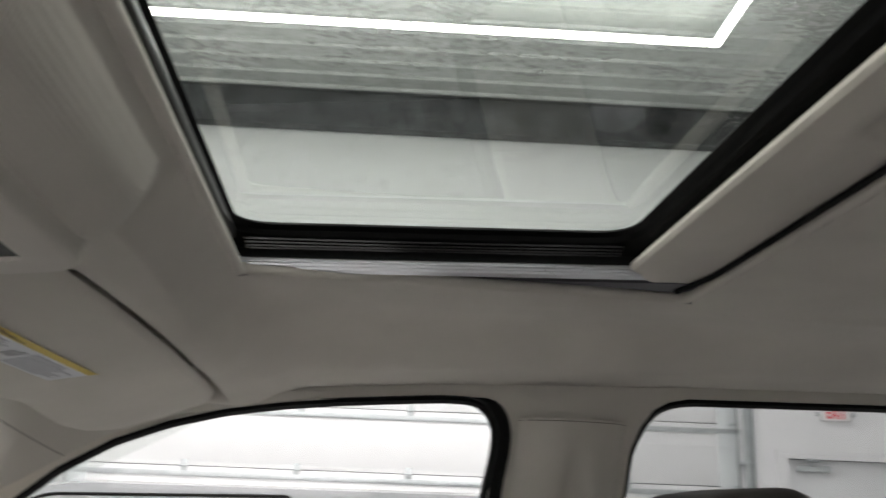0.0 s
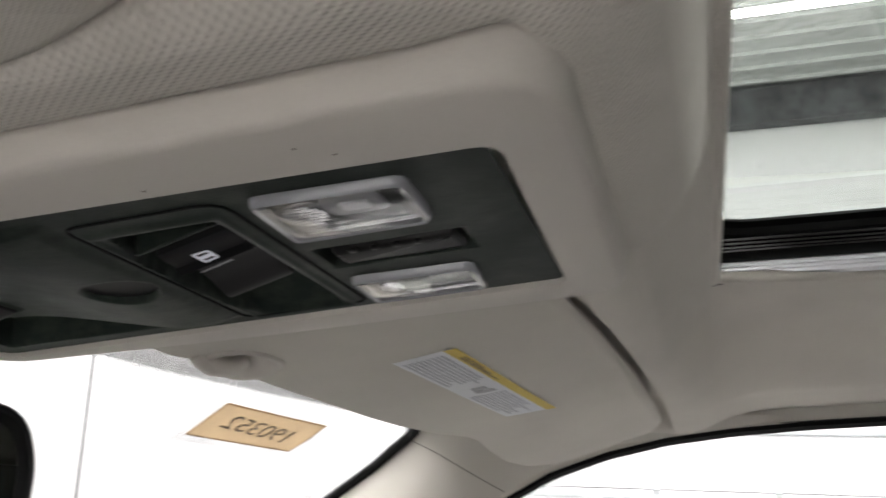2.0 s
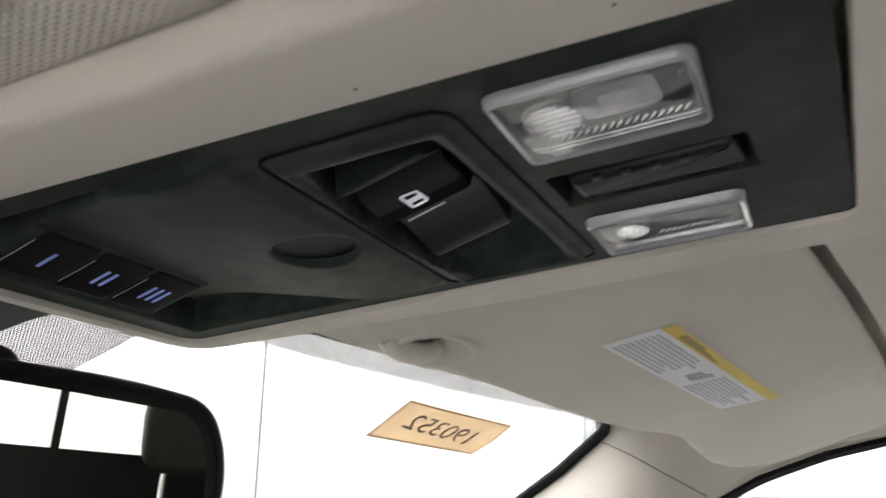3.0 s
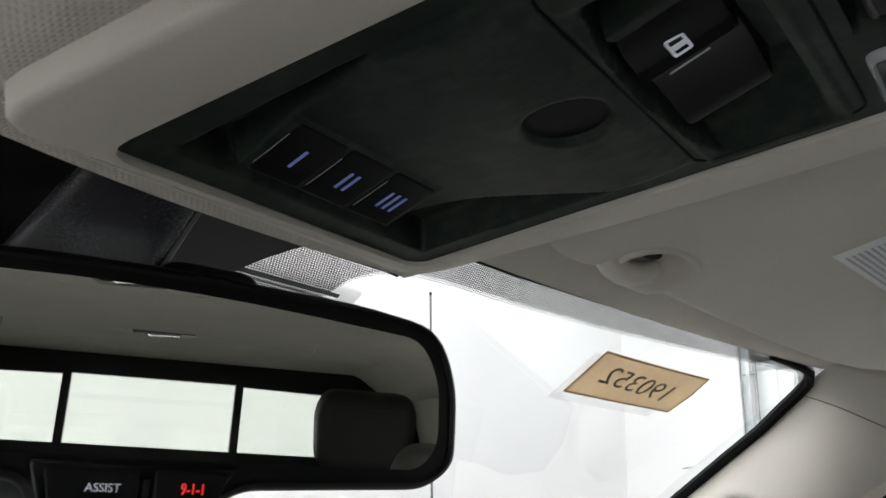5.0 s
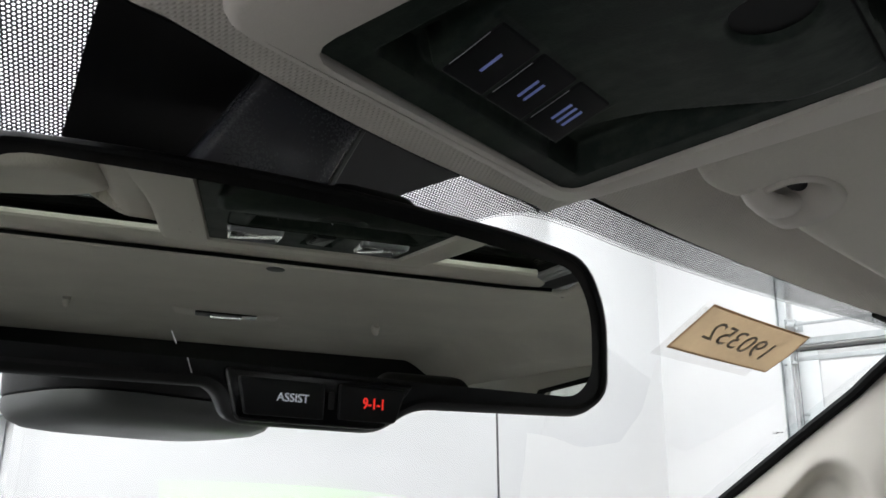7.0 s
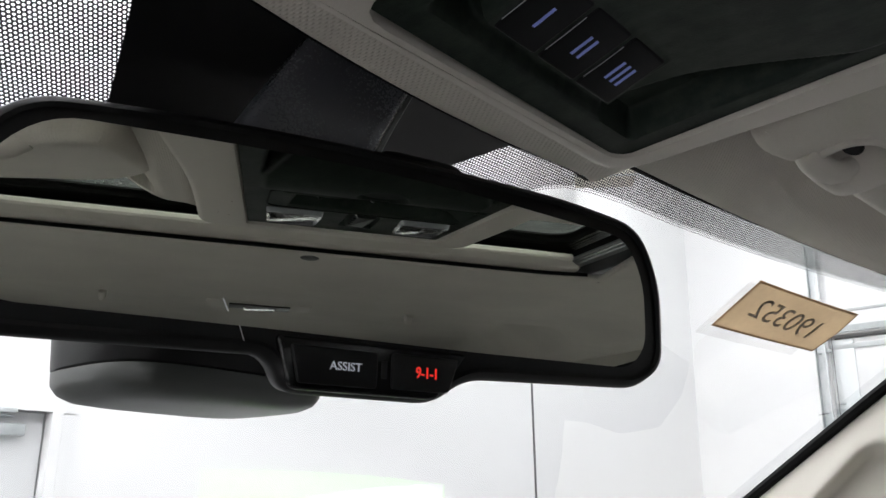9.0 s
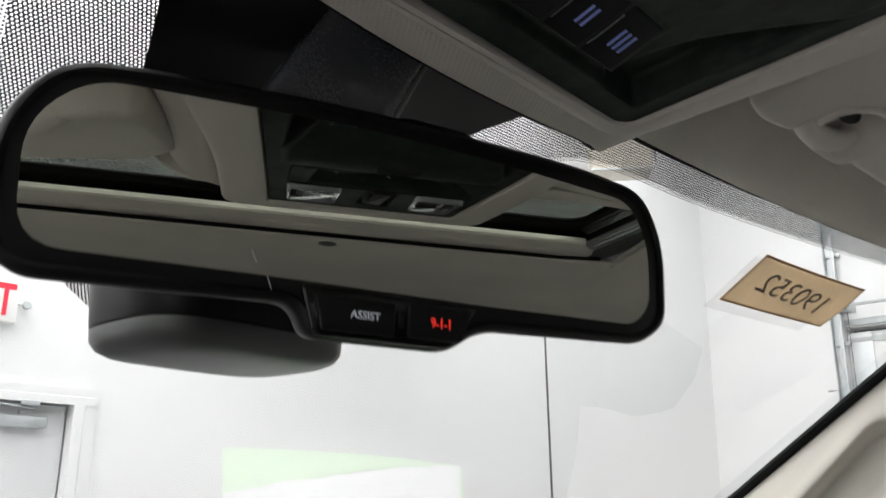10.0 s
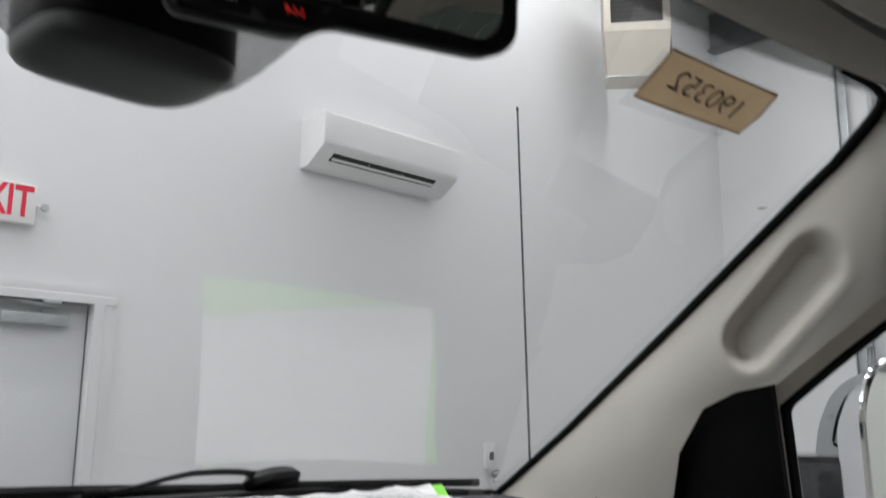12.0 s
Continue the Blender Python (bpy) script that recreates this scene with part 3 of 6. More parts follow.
M_STILE = surface("pale_door_steel", (0.60, 0.63, 0.64), 0.45, 0.2, bump=0.1, fine=60, vary=0.06, coarse=5)
M_WHITEGLASS = surface("frosted_door_pane", (0.80, 0.81, 0.82), 0.15, bump=0, vary=0.02)
sectional_door()


def wall_air_conditioner(m, w=0.86, h=0.29, d=0.22):
    t = thing("air_conditioner", "white wall-mounted split air conditioner", "air conditioner", m)
    prof = rounded([(0.004, -h / 2), (d * 0.30, -h / 2), (d * 0.97, -h / 2 + 0.115), (d, h / 2), (0.004, h / 2)], [0.004, 0.06, 0.03, 0.015, 0.004], 6)
    ring = lambda x, k: [(x, -(0.004 + (a - 0.004) * k), b * k) for a, b in prof]
    part("body", loft([ring(-w / 2, 0.985), ring(-w / 2 + 0.004, 1.0), ring(w / 2 - 0.004, 1.0), ring(w / 2, 0.985)], caps=(True, True)), M_ACWHITE, t)
    lo, hi = Vector((0, -d * 0.44, -h / 2 + 0.024)), Vector((0, -d * 0.90, -h / 2 + 0.103))
    mid, up = (lo + hi) / 2, (hi - lo).normalized()
    out = Vector((0, -up.z, up.y))
    mm = Matrix((( 1, 0, 0, mid.x), (0, up.y, out.y, mid.y), (0, up.z, out.z, mid.z), (0, 0, 0, 1)))
    s = part("air_outlet", rbox(w * 0.76, 0.070, 0.006, (-0.03, 0.004, -0.0005), 0.002), M_DARKVOID, t)
    s.matrix_local = mm
    part("louvre", rbox(w * 0.74, 0.020, 0.006, (-0.03, -0.006, 0.006), 0.002), M_ACWHITE, s)
    for k in range(2):
        part("louvre_clip", rbox(0.006, 0.04, 0.004, (-0.03 + (k - 0.5) * 0.3, 0.004, 0.005), 0.001), M_INK, s)
    for k in range(2):
        dot = part("indicator", spun([(0.004, 0), (0.004, 0.002)], 10), M_INK, t)
        dot.matrix_local = mm @ pose(w * 0.40 + 0.02 * k, 0.01 - 0.02 * k, 0.0)
    mark = part("maker_mark", rbox(0.045, 0.0015, 0.008, (-w / 2 + 0.06, -d * 0.995, -h / 2 + 0.115), 0), M_INK, t, "small dark maker's mark")
    return t


wall_air_conditioner(ROOM @ pose(3.555, FRONT_Y, 3.338), w=1.21, h=0.336, d=0.27)


def unit_heater(m):
    """A ceiling-hung gas heater: sheet-metal body with a louvred mouth and a hood below."""
    t = thing("unit_heater", "cream sheet-metal heater hung high under the roof", "heater", m)
    part("body", holed([(-0.34, 0.0), (0.34, 0.0), (0.34, 0.62), (-0.34, 0.62)], [[(-0.27, 0.10), (0.27, 0.10), (0.27, 0.54), (-0.27, 0.54)]], lambda u, v, d: (u, d, v), 0.5), M_HEATER, t)
    part("back_plate", rbox(0.68, 0.01, 0.62, (0, 0.506, 0.31), 0.002), M_HEATER, t)
    for k in range(8):
        b = part("louvre", rbox(0.54, 0.004, 0.05, (0, 0, 0), 0.001), M_CABLE, t)
        b.matrix_local = pose(0, 0.05, 0.14 + k * 0.055, 40)
    part("dark_core", rbox(0.54, 0.01, 0.44, (0, 0.2, 0.32), 0), M_DARKVOID, t)
    ring = lambda y0, y1, hw, z: [(-hw, y0, z), (hw, y0, z), (hw, y1, z), (-hw, y1, z)]
    part("lower_hood", loft([ring(0.0, 0.5, 0.34, -0.003), ring(0.03, 0.5, 0.33, -0.14), ring(0.12, 0.5, 0.31, -0.44)], caps=(True, True)), M_HEATER, t)
    part("bottom_edge", rbox(0.66, 0.02, 0.02, (0, 0.11, -0.45), 0.003), M_STEEL, t)
    part("gas_pipe", tube([(0.37, 0.3, -0.30), (0.37, 0.3, 0.1), (0.37, 0.36, 0.3), (0.37, 0.36, 2.4)], 0.014, 8), M_CABLE, t)
    for sx in (-1, 1):
        part("hanger_rod", tube([(sx * 0.3, 0.25, 0.6), (sx * 0.3, 0.25, (DECK_Z - 4.91) / 0.84)], 0.007, 6), M_STEEL, t)
    return t


unit_heater(ROOM @ pose(5.945, 3.666, 4.909, 0, 0, -52) @ Matrix.Diagonal((0.84, 0.84, 0.84, 1)))

# a socket with a bundle of loose wire below it on the front wall
sock = thing("wall_socket", "white wall socket box with a grey insert and loose wires", "socket", ROOM @ pose(4.757, FRONT_Y, 1.30))
part("cover_plate", rbox(0.105, 0.03, 0.19, (0, -0.0155, 0), 0.004), M_ACWHITE, sock)
part("insert", rbox(0.045, 0.006, 0.058, (0.008, -0.0335, 0.0), 0.002), M_CABLE, sock)
random.seed(9)
for k in range(5):
    a, b, c = random.uniform(-0.05, 0.08), random.uniform(0.03, 0.06), random.uniform(0.02, 0.045)
    loop = [(0.02 + a * 0.4 + b * math.cos(q) + 0.02 * math.sin(2 * q + k), -0.030 - 0.004 * k, -0.130 + c * math.sin(q + 0.5 * k) - 0.01 * k) for q in [2 * math.pi * j / 20 for j in range(20)]]
    part("loose_wire", tube(loop, 0.0055, 6, closed=True), M_CABLE if k % 2 else M_ACWHITE, sock)


# ---------------------------------------------------------------- truck cabin: shell
SUN = (-0.388, 0.388, -0.706, -0.297)    # opening in the roof lining: x0, x1, y0, y1


def lift(y):
    """The roof rises towards the rear."""
    return 0.041 * (-0.3 - y)


def front_edge(x):
    a = abs(x)
    k = 1 - sm(0.098, 0.140, a)
    return (0.078 - 0.23 * x * x) * (1 - k) + (0.0665 - 0.6 * x * x) * k


def visor_z(x, y):
    """Underside of the folded sun visor."""
    return 1.8770 - 0.0796 * x - 0.2098 * y - 0.003 * sm(0.2, 0.45, x) * (1 - sm(0.45, 0.62, x)) - 0.011 * sm(0.46, 0.62, x) * sm(-0.23, -0.12, y)


def rim_y(x):
    """Rear rim of the pocket in the lining that takes the visor."""
    return along(abs(x), [(0.0, -0.213), (0.11, -0.213), (0.19, -0.2205), (0.28, -0.2335), (0.34, -0.241), (0.40, -0.2470), (0.47, -0.2525), (0.55, -0.2560), (0.69, -0.2585)])


def lining_z(x, y):
    a = abs(x)
    z = along(y, [(-2.0, 1.996), (-1.6, 2.002), (-1.28, 2.000), (-1.20, 1.993), (-1.14, 1.972), (-1.09, 1.960), (-1.0, 1.959), (-0.9, 1.962), (-0.7, 1.967), (-0.30, 1.955), (-0.285, 1.937), (-0.262, 1.916), (-0.22, 1.908), (-0.10, 1.898), (0.10, 1.889)])
    ze = along(y, [(-2.0, 1.94), (-1.05, 1.928), (-0.8, 1.924), (-0.5, 1.914), (-0.3, 1.900), (-0.15, 1.878), (0.0, 1.866)])
    back = 1 - sm(-0.62, -0.22, y)
    t0, t1 = 0.455 + 0.045 * back, 0.60 + 0.012 * back
    t = 0.88 * sm(t0, t1, a) + 0.12 * sm(0.61, 0.69, a)
    # a shallow trough beside the opening, then a swelling before the fall to the window
    dip = -0.004 * math.exp(-((a - 0.445) / 0.016) ** 2) - 0.0035 * sm(0.44, 0.475, a)
    z += dip * back * sm(-1.2, -0.8, y)
    z = z * (1 - t) + ze * t
    r = rim_y(x)
    reach = 0.040 + 0.045 * sm(0.36, 0.50, a)
    near = sm(r - reach, r, y) * sm(0.12, 0.18, a)
    z = z * (1 - near) + (visor_z(a, r) + 0.0015) * near
    z += 0.030 * sm(r + 0.0003, r + 0.0012, y) * sm(0.10, 0.12, a) * (1 - sm(0.645, 0.678, a)) * (1 - sm(-0.03, 0.055, y))
    yf = 0.078 - 0.23 * x * x
    k = sm(yf - 0.055, yf - 0.002, y)
    z = z * (1 - k) + (1.856 + (0.151 - 0.27 * x * x - yf) / 1.9 - 0.0042) * k
    # the pod round the console: soft beside the visors, a rounded nose with a crease at its foot behind them
    e = math.hypot(max(0, a - 0.076), max(0, -0.242 - y)) - 0.050
    nose = min(1, max(0, (0.002 - e) / 0.040)) ** 0.55
    soft = (1 - sm(0.108, 0.158, a)) * sm(-0.308, -0.258, y)
    ahead = sm(-0.255, -0.225, y)
    w = nose * (1 - ahead) + soft * ahead
    well = (1 - sm(0.086, 0.100, abs(x - 0.005))) * sm(-0.255, -0.245, y) * (1 - sm(0.036, 0.042, y))
    pod = 1.8668 - 0.106 * y + 0.020 * well
    return z * (1 - w) + min(z, pod) * w


def spread(x, y):
    """The opening is wider at its rear: columns move with its edge."""
    e = 0.366 + 0.155 * max(0, -0.31 - max(y, -0.72)) * sm(-1.4, -0.8, y)
    a = abs(x)
    a = a * e / 0.388 if a <= 0.388 else 0.69 - (0.69 - a) * (0.69 - e) / (0.69 - 0.388)
    return math.copysign(a, x)


def lining():
    xs = [-0.69 + (0.69 - 0.388) * i / 80 for i in range(81)] + [-0.388 + 0.776 * i / 192 for i in range(1, 193)] + [0.388 + (0.69 - 0.388) * i / 80 for i in range(1, 81)]
    rows = [("f", 1 - i / 70) for i in range(71)] + [("r", i / 36) for i in range(37)] + [("m", i / 24) for i in range(1, 25)] + [("b", i / 64) for i in range(1, 65)]
    y0, y1 = SUN[2], SUN[3]
    bm = bmesh.new()
    vs = []
    for k, t in rows:
        line = []
        for x in xs:
            xx = spread(x, y1)
            r = rim_y(xx)
            if k == "f":
                y = r + 0.0013 + (front_edge(xx) - r - 0.0013) * t
            elif k == "r":
                y = r + (y1 - r) * t
            else:
                y = y1 + (y0 - y1) * t if k == "m" else y0 + (-2.0 - y0) * t
                xx = spread(x, y)
            line.append(bm.verts.new((xx, y, lining_z(xx, y))))
        vs.append(line)
    for j in range(len(rows) - 1):
        for i in range(len(xs) - 1):
            inside = rows[j + 1][0] == "m" and 80 <= i < 272
            if not inside:
                bm.faces.new((vs[j][i], vs[j][i + 1], vs[j + 1][i + 1], vs[j + 1][i]))
    return bm


head = part("roof_lining", lining(), M_LINING, angle=60)
tagged(head, "beige cloth roof lining moulded round the sunroof opening", "headliner", kind="structure")
x0s, x1s, y0s, y1s = SUN
rim = rounded([(x0s, y0s), (x1s, y0s), (x1s, y1s), (x0s, y1s)], [0.02, 0.02, 0.012, 0.012], 5)
dense = []
for i in range(len(rim)):
    a, b = rim[i], rim[(i + 1) % len(rim)]
    n = max(1, int(math.dist(a, b) / 0.02))
    dense += [(a[0] + (b[0] - a[0]) * k / n, a[1] + (b[1] - a[1]) * k / n) for k in range(n)]
part("opening_edge", tube([(spread(x, y) * 1.008, y, lining_z(spread(x, y), y) + 0.0045) for x, y in dense], 0.0055, 10, closed=True), M_LINING, head)
part("front_lip", tube([(x, front_edge(x), lining_z(x, front_edge(x)) + 0.003) for x in [-0.66 + 1.32 * i / 90 for i in range(91)]], 0.0030, 8), M_LINING, head)
part("edge_seal", tube([(x, front_edge(x) + 0.0035, lining_z(x, front_edge(x)) + 0.0015) for x in [-0.62 + 1.24 * i / 90 for i in range(91)]], lambda q: 0.0004 + 0.0015 * math.exp(-((q - 0.66) / 0.06) ** 2), 6), M_RUBBER, head, "thin black edge of the lining")

# roof skin above the lining, with the opening of the glass
GLASS_HOLE = rounded([(-0.343, -0.6225), (0.343, -0.6225), (0.343, -0.2945), (-0.343, -0.2945)], 0.032, 7)
bm = holed([(-0.80, -2.05), (0.80, -2.05), (0.80, 0.02), (-0.80, 0.02)], [GLASS_HOLE], lambda u, v, d: (u, v, 1.989 + lift(v) + d + (0.05 if v < -1.0 else 0) - 0.10 * max(0, abs(u) - 0.62)), 0.003)
roofskin = tagged(part("roof_panel", bm, M_BLACK), "black underside of the truck roof round the sunroof glass", "roof", kind="structure")


def wind_y(x, z):
    return 0.151 - 0.27 * x * x - (z - 1.856) * 1.9


def wind(x, z, d=0.0):
    """A point of the windshield's inner face, d metres into the cabin."""
    n = Vector((0.54 * x, 1.0, 1.9)).normalized()
    return Vector((x, wind_y(x, z), z)) - n * d


bm = grid(40, 20, lambda s, t: wind(-1.0 + 2.0 * s, 1.40 + 0.53 * t))
shield = tagged(part("window_1", bm, M_GLASS), "clear raked truck windshield", "windshield", kind="structure")


def frit_low(x):
    """Lower edge of the dotted print: a lobe on each side of the mirror, a band along the roof, a curve down each pillar."""
    if x < -0.02:
        side = 1.879 if x > -0.62 else along(-x, [(0.62, 1.8785), (0.645, 1.868), (0.662, 1.852), (0.676, 1.836), (0.72, 1.79)])
        return min(side, along(-x, [(0.02, 1.785), (0.06, 1.798), (0.085, 1.807), (0.10, 1.811), (0.110, 1.8145), (0.118, 1.8185), (0.1256, 1.8261), (0.130, 1.836), (0.134, 1.8487), (0.141, 1.862), (0.156, 1.872), (0.18, 1.8772), (0.235, 1.879)]))
    return along(x, [(-0.02, 1.785), (0.07, 1.787), (0.10, 1.80), (0.115, 1.83), (0.1215, 1.858), (0.1233, 1.8663), (0.1258, 1.8711), (0.1305, 1.8749), (0.136, 1.8768), (0.1487, 1.8799), (0.169, 1.8814), (0.198, 1.8820), (0.25, 1.8815), (0.545, 1.8813), (0.605, 1.8800), (0.635, 1.870), (0.655, 1.855), (0.673, 1.839), (0.70, 1.805)])


part("dot_print", grid(180, 24, lambda s, t: wind(-0.72 + 1.44 * s, frit_low(-0.72 + 1.44 * s) + (1.915 - frit_low(-0.72 + 1.44 * s)) * t, 0.0015), lambda s, t: (-0.72 + 1.44 * s, 2.147 * (frit_low(-0.72 + 1.44 * s) + (1.915 - frit_low(-0.72 + 1.44 * s)) * t))), M_DOTS, shield, "black dotted print along the glass edge")
def dot_border(x0, x1, n):
    """Two rows of black spots that end the print along its lower edge."""
    line = [Vector((x, 2.147 * frit_low(x))) for x in [x0 + (x1 - x0) * k / n for k in range(n + 1)]]
    run = [0.0]
    for p, q in zip(line, line[1:]):
        run.append(run[-1] + (q - p).length)
    def at(k, d):
        t = (line[min(n, k + 1)] - line[max(0, k - 1)]).normalized()
        q = line[k] + Vector((t.y, -t.x)) * d
        return wind(q.x, q.y / 2.147, 0.0014)
    return grid(n, 1, lambda s, t: at(round(s * n), 0.0032 * t), lambda s, t: (run[round(s * n)], 0.0006 + 0.0032 * t))


part("dot_border", dot_border(0.1222, 0.655, 220), M_SPOTS, shield, "rows of black spots along the print")
part("dot_border", dot_border(-0.62, -0.1256, 200), M_SPOTS, shield, "rows of black spots along the print")
core = rounded([(-0.058, 1.815), (0.040, 1.815), (0.055, 1.855), (0.0675, 1.870), (0.097, 1.887), (0.106, 1.93), (-0.119, 1.93), (-0.112, 1.889), (-0.083, 1.853)], [0.01, 0.01, 0.02, 0.01, 0.01, 0.0, 0.0, 0.02, 0.04], 5)
bm = bmesh.new()
bm.faces.new([bm.verts.new(wind(x, z, 0.003)) for x, z in core])
part("black_print", bm, M_FRIT, shield, "solid black print behind the mirror")


chip = bmesh.new()
for cx, cz, rr in ((0.6616, 1.8015, 0.0022), (0.6656, 1.8022, 0.0014), (0.6581, 1.8010, 0.0012)):
    ring = [chip.verts.new(wind(cx + rr * math.cos(a) * (1 + 0.3 * math.sin(3 * a)), cz + 0.35 * rr * math.sin(a), 0.0008)) for a in [2 * math.pi * k / 12 for k in range(12)]]
    chip.faces.new(ring)
part("stone_chip", chip, M_CABLE, shield, "small grey stone chip in the glass")


# ---- pillar trims and doors, built for the passenger side and mirrored for the driver's
def w_edge(p):
    """Windshield side edge, from the cowl (0) to the roof (1)."""
    return Vector((along(p, [(0, 0.915), (0.2, 0.875), (0.38, 0.835), (0.66, 0.753), (0.86, 0.686), (0.95, 0.662), (1.0, 0.640), (1.08, 0.615), (1.2, 0.645), (1.45, 0.689)]), along(p, [(0, 0.80), (0.2, 0.644), (0.38, 0.506), (0.66, 0.281), (0.86, 0.110), (0.95, 0.042), (1.0, 0.012), (1.08, -0.02), (1.2, -0.12), (1.45, -0.375)]), along(p, [(0, 1.40), (0.2, 1.488), (0.38, 1.57), (0.66, 1.707), (0.86, 1.812), (0.95, 1.853), (1.0, 1.870), (1.08, 1.885), (1.2, 1.888), (1.45, 1.899)])))


def d_edge(p):
    """Door side edge of the pillar trim."""
    return Vector((along(p, [(0, 0.800), (0.2, 0.775), (0.38, 0.757), (0.52, 0.742), (0.60, 0.728), (0.70, 0.704), (0.86, 0.680), (0.95, 0.672), (1.08, 0.688), (1.2, 0.690), (1.45, 0.690)]), along(p, [(0, 0.36), (0.2, 0.312), (0.38, 0.292), (0.52, 0.252), (0.60, 0.205), (0.70, 0.146), (0.86, 0.030), (0.95, -0.018), (1.08, -0.122), (1.2, -0.20), (1.45, -0.38)]), along(p, [(0, 1.40), (0.2, 1.490), (0.38, 1.545), (0.52, 1.596), (0.60, 1.614), (0.70, 1.622), (0.86, 1.702), (0.95, 1.772), (1.08, 1.838), (1.2, 1.866), (1.45, 1.897)])))


def mirrored(bm, side):
    if side < 0:
        bmesh.ops.transform(bm, matrix=Matrix.Diagonal((-1, 1, 1, 1)), verts=bm.verts)
    return bm


POCKET_A, POCKET_B, POCKET_R = Vector((0.095, 1.739)), Vector((0.178, 1.669)), 0.0345


def pillar_point(s, t):
    p = 0.02 + 1.43 * s
    a, b = w_edge(p), d_edge(p)
    mid = (a + b) / 2 + Vector((-0.030, -0.020, 0.004)) * (1 - sm(0.95, 1.3, p))
    q = (1 - t) ** 2 * a + 2 * t * (1 - t) * mid + t * t * b
    yz = Vector((q.y, q.z))
    ab = POCKET_B - POCKET_A
    k = min(1, max(0, (yz - POCKET_A).dot(ab) / ab.dot(ab)))
    dist = (yz - (POCKET_A + ab * k)).length
    sink = 1 - sm(POCKET_R - 0.018, POCKET_R + 0.001, dist)
    lip = math.exp(-((dist - POCKET_R - 0.006) / 0.006) ** 2)
    return q + Vector((0.9, 0.35, 0.1)) * (0.036 * sink) - Vector((0.9, 0.35, 0.1)) * (0.0012 * lip)


FRONT_WIN = [(0.196, 1.22), (0.178, 1.600), (0.105, 1.652), (0.035, 1.698), (0.0, 1.752), (-0.063, 1.802), (-0.124, 1.836), (-0.186, 1.859), (-0.25, 1.875), (-0.314, 1.885), (-0.379, 1.892), (-0.445, 1.897), (-0.505, 1.901), (-0.540, 1.900), (-0.560, 1.888), (-0.570, 1.868), (-0.571, 1.845), (-0.561, 1.788), (-0.52, 1.22)]
REAR_WIN = [(-0.700, 1.22), (-0.726, 1.795), (-0.731, 1.847), (-0.742, 1.875), (-0.757, 1.896), (-0.775, 1.906), (-0.80, 1.911), (-1.05, 1.915), (-1.42, 1.90), (-1.50, 1.86), (-1.54, 1.22)]
SIDE_OUT = [(-2.0, 1.15), (0.85, 1.15), (0.70, 1.34), (0.50, 1.43), (0.37, 1.49), (0.272, 1.556), (0.160, 1.640), (0.055, 1.716), (0.0, 1.79), (-0.06, 1.835), (-0.14, 1.872), (-0.3, 1.910), (-0.6, 1.932), (-2.0, 1.95)]


def side_point(y, z, d=0.0):
    return (0.70 + (1.86 - z) * 0.30 + d, y, z)


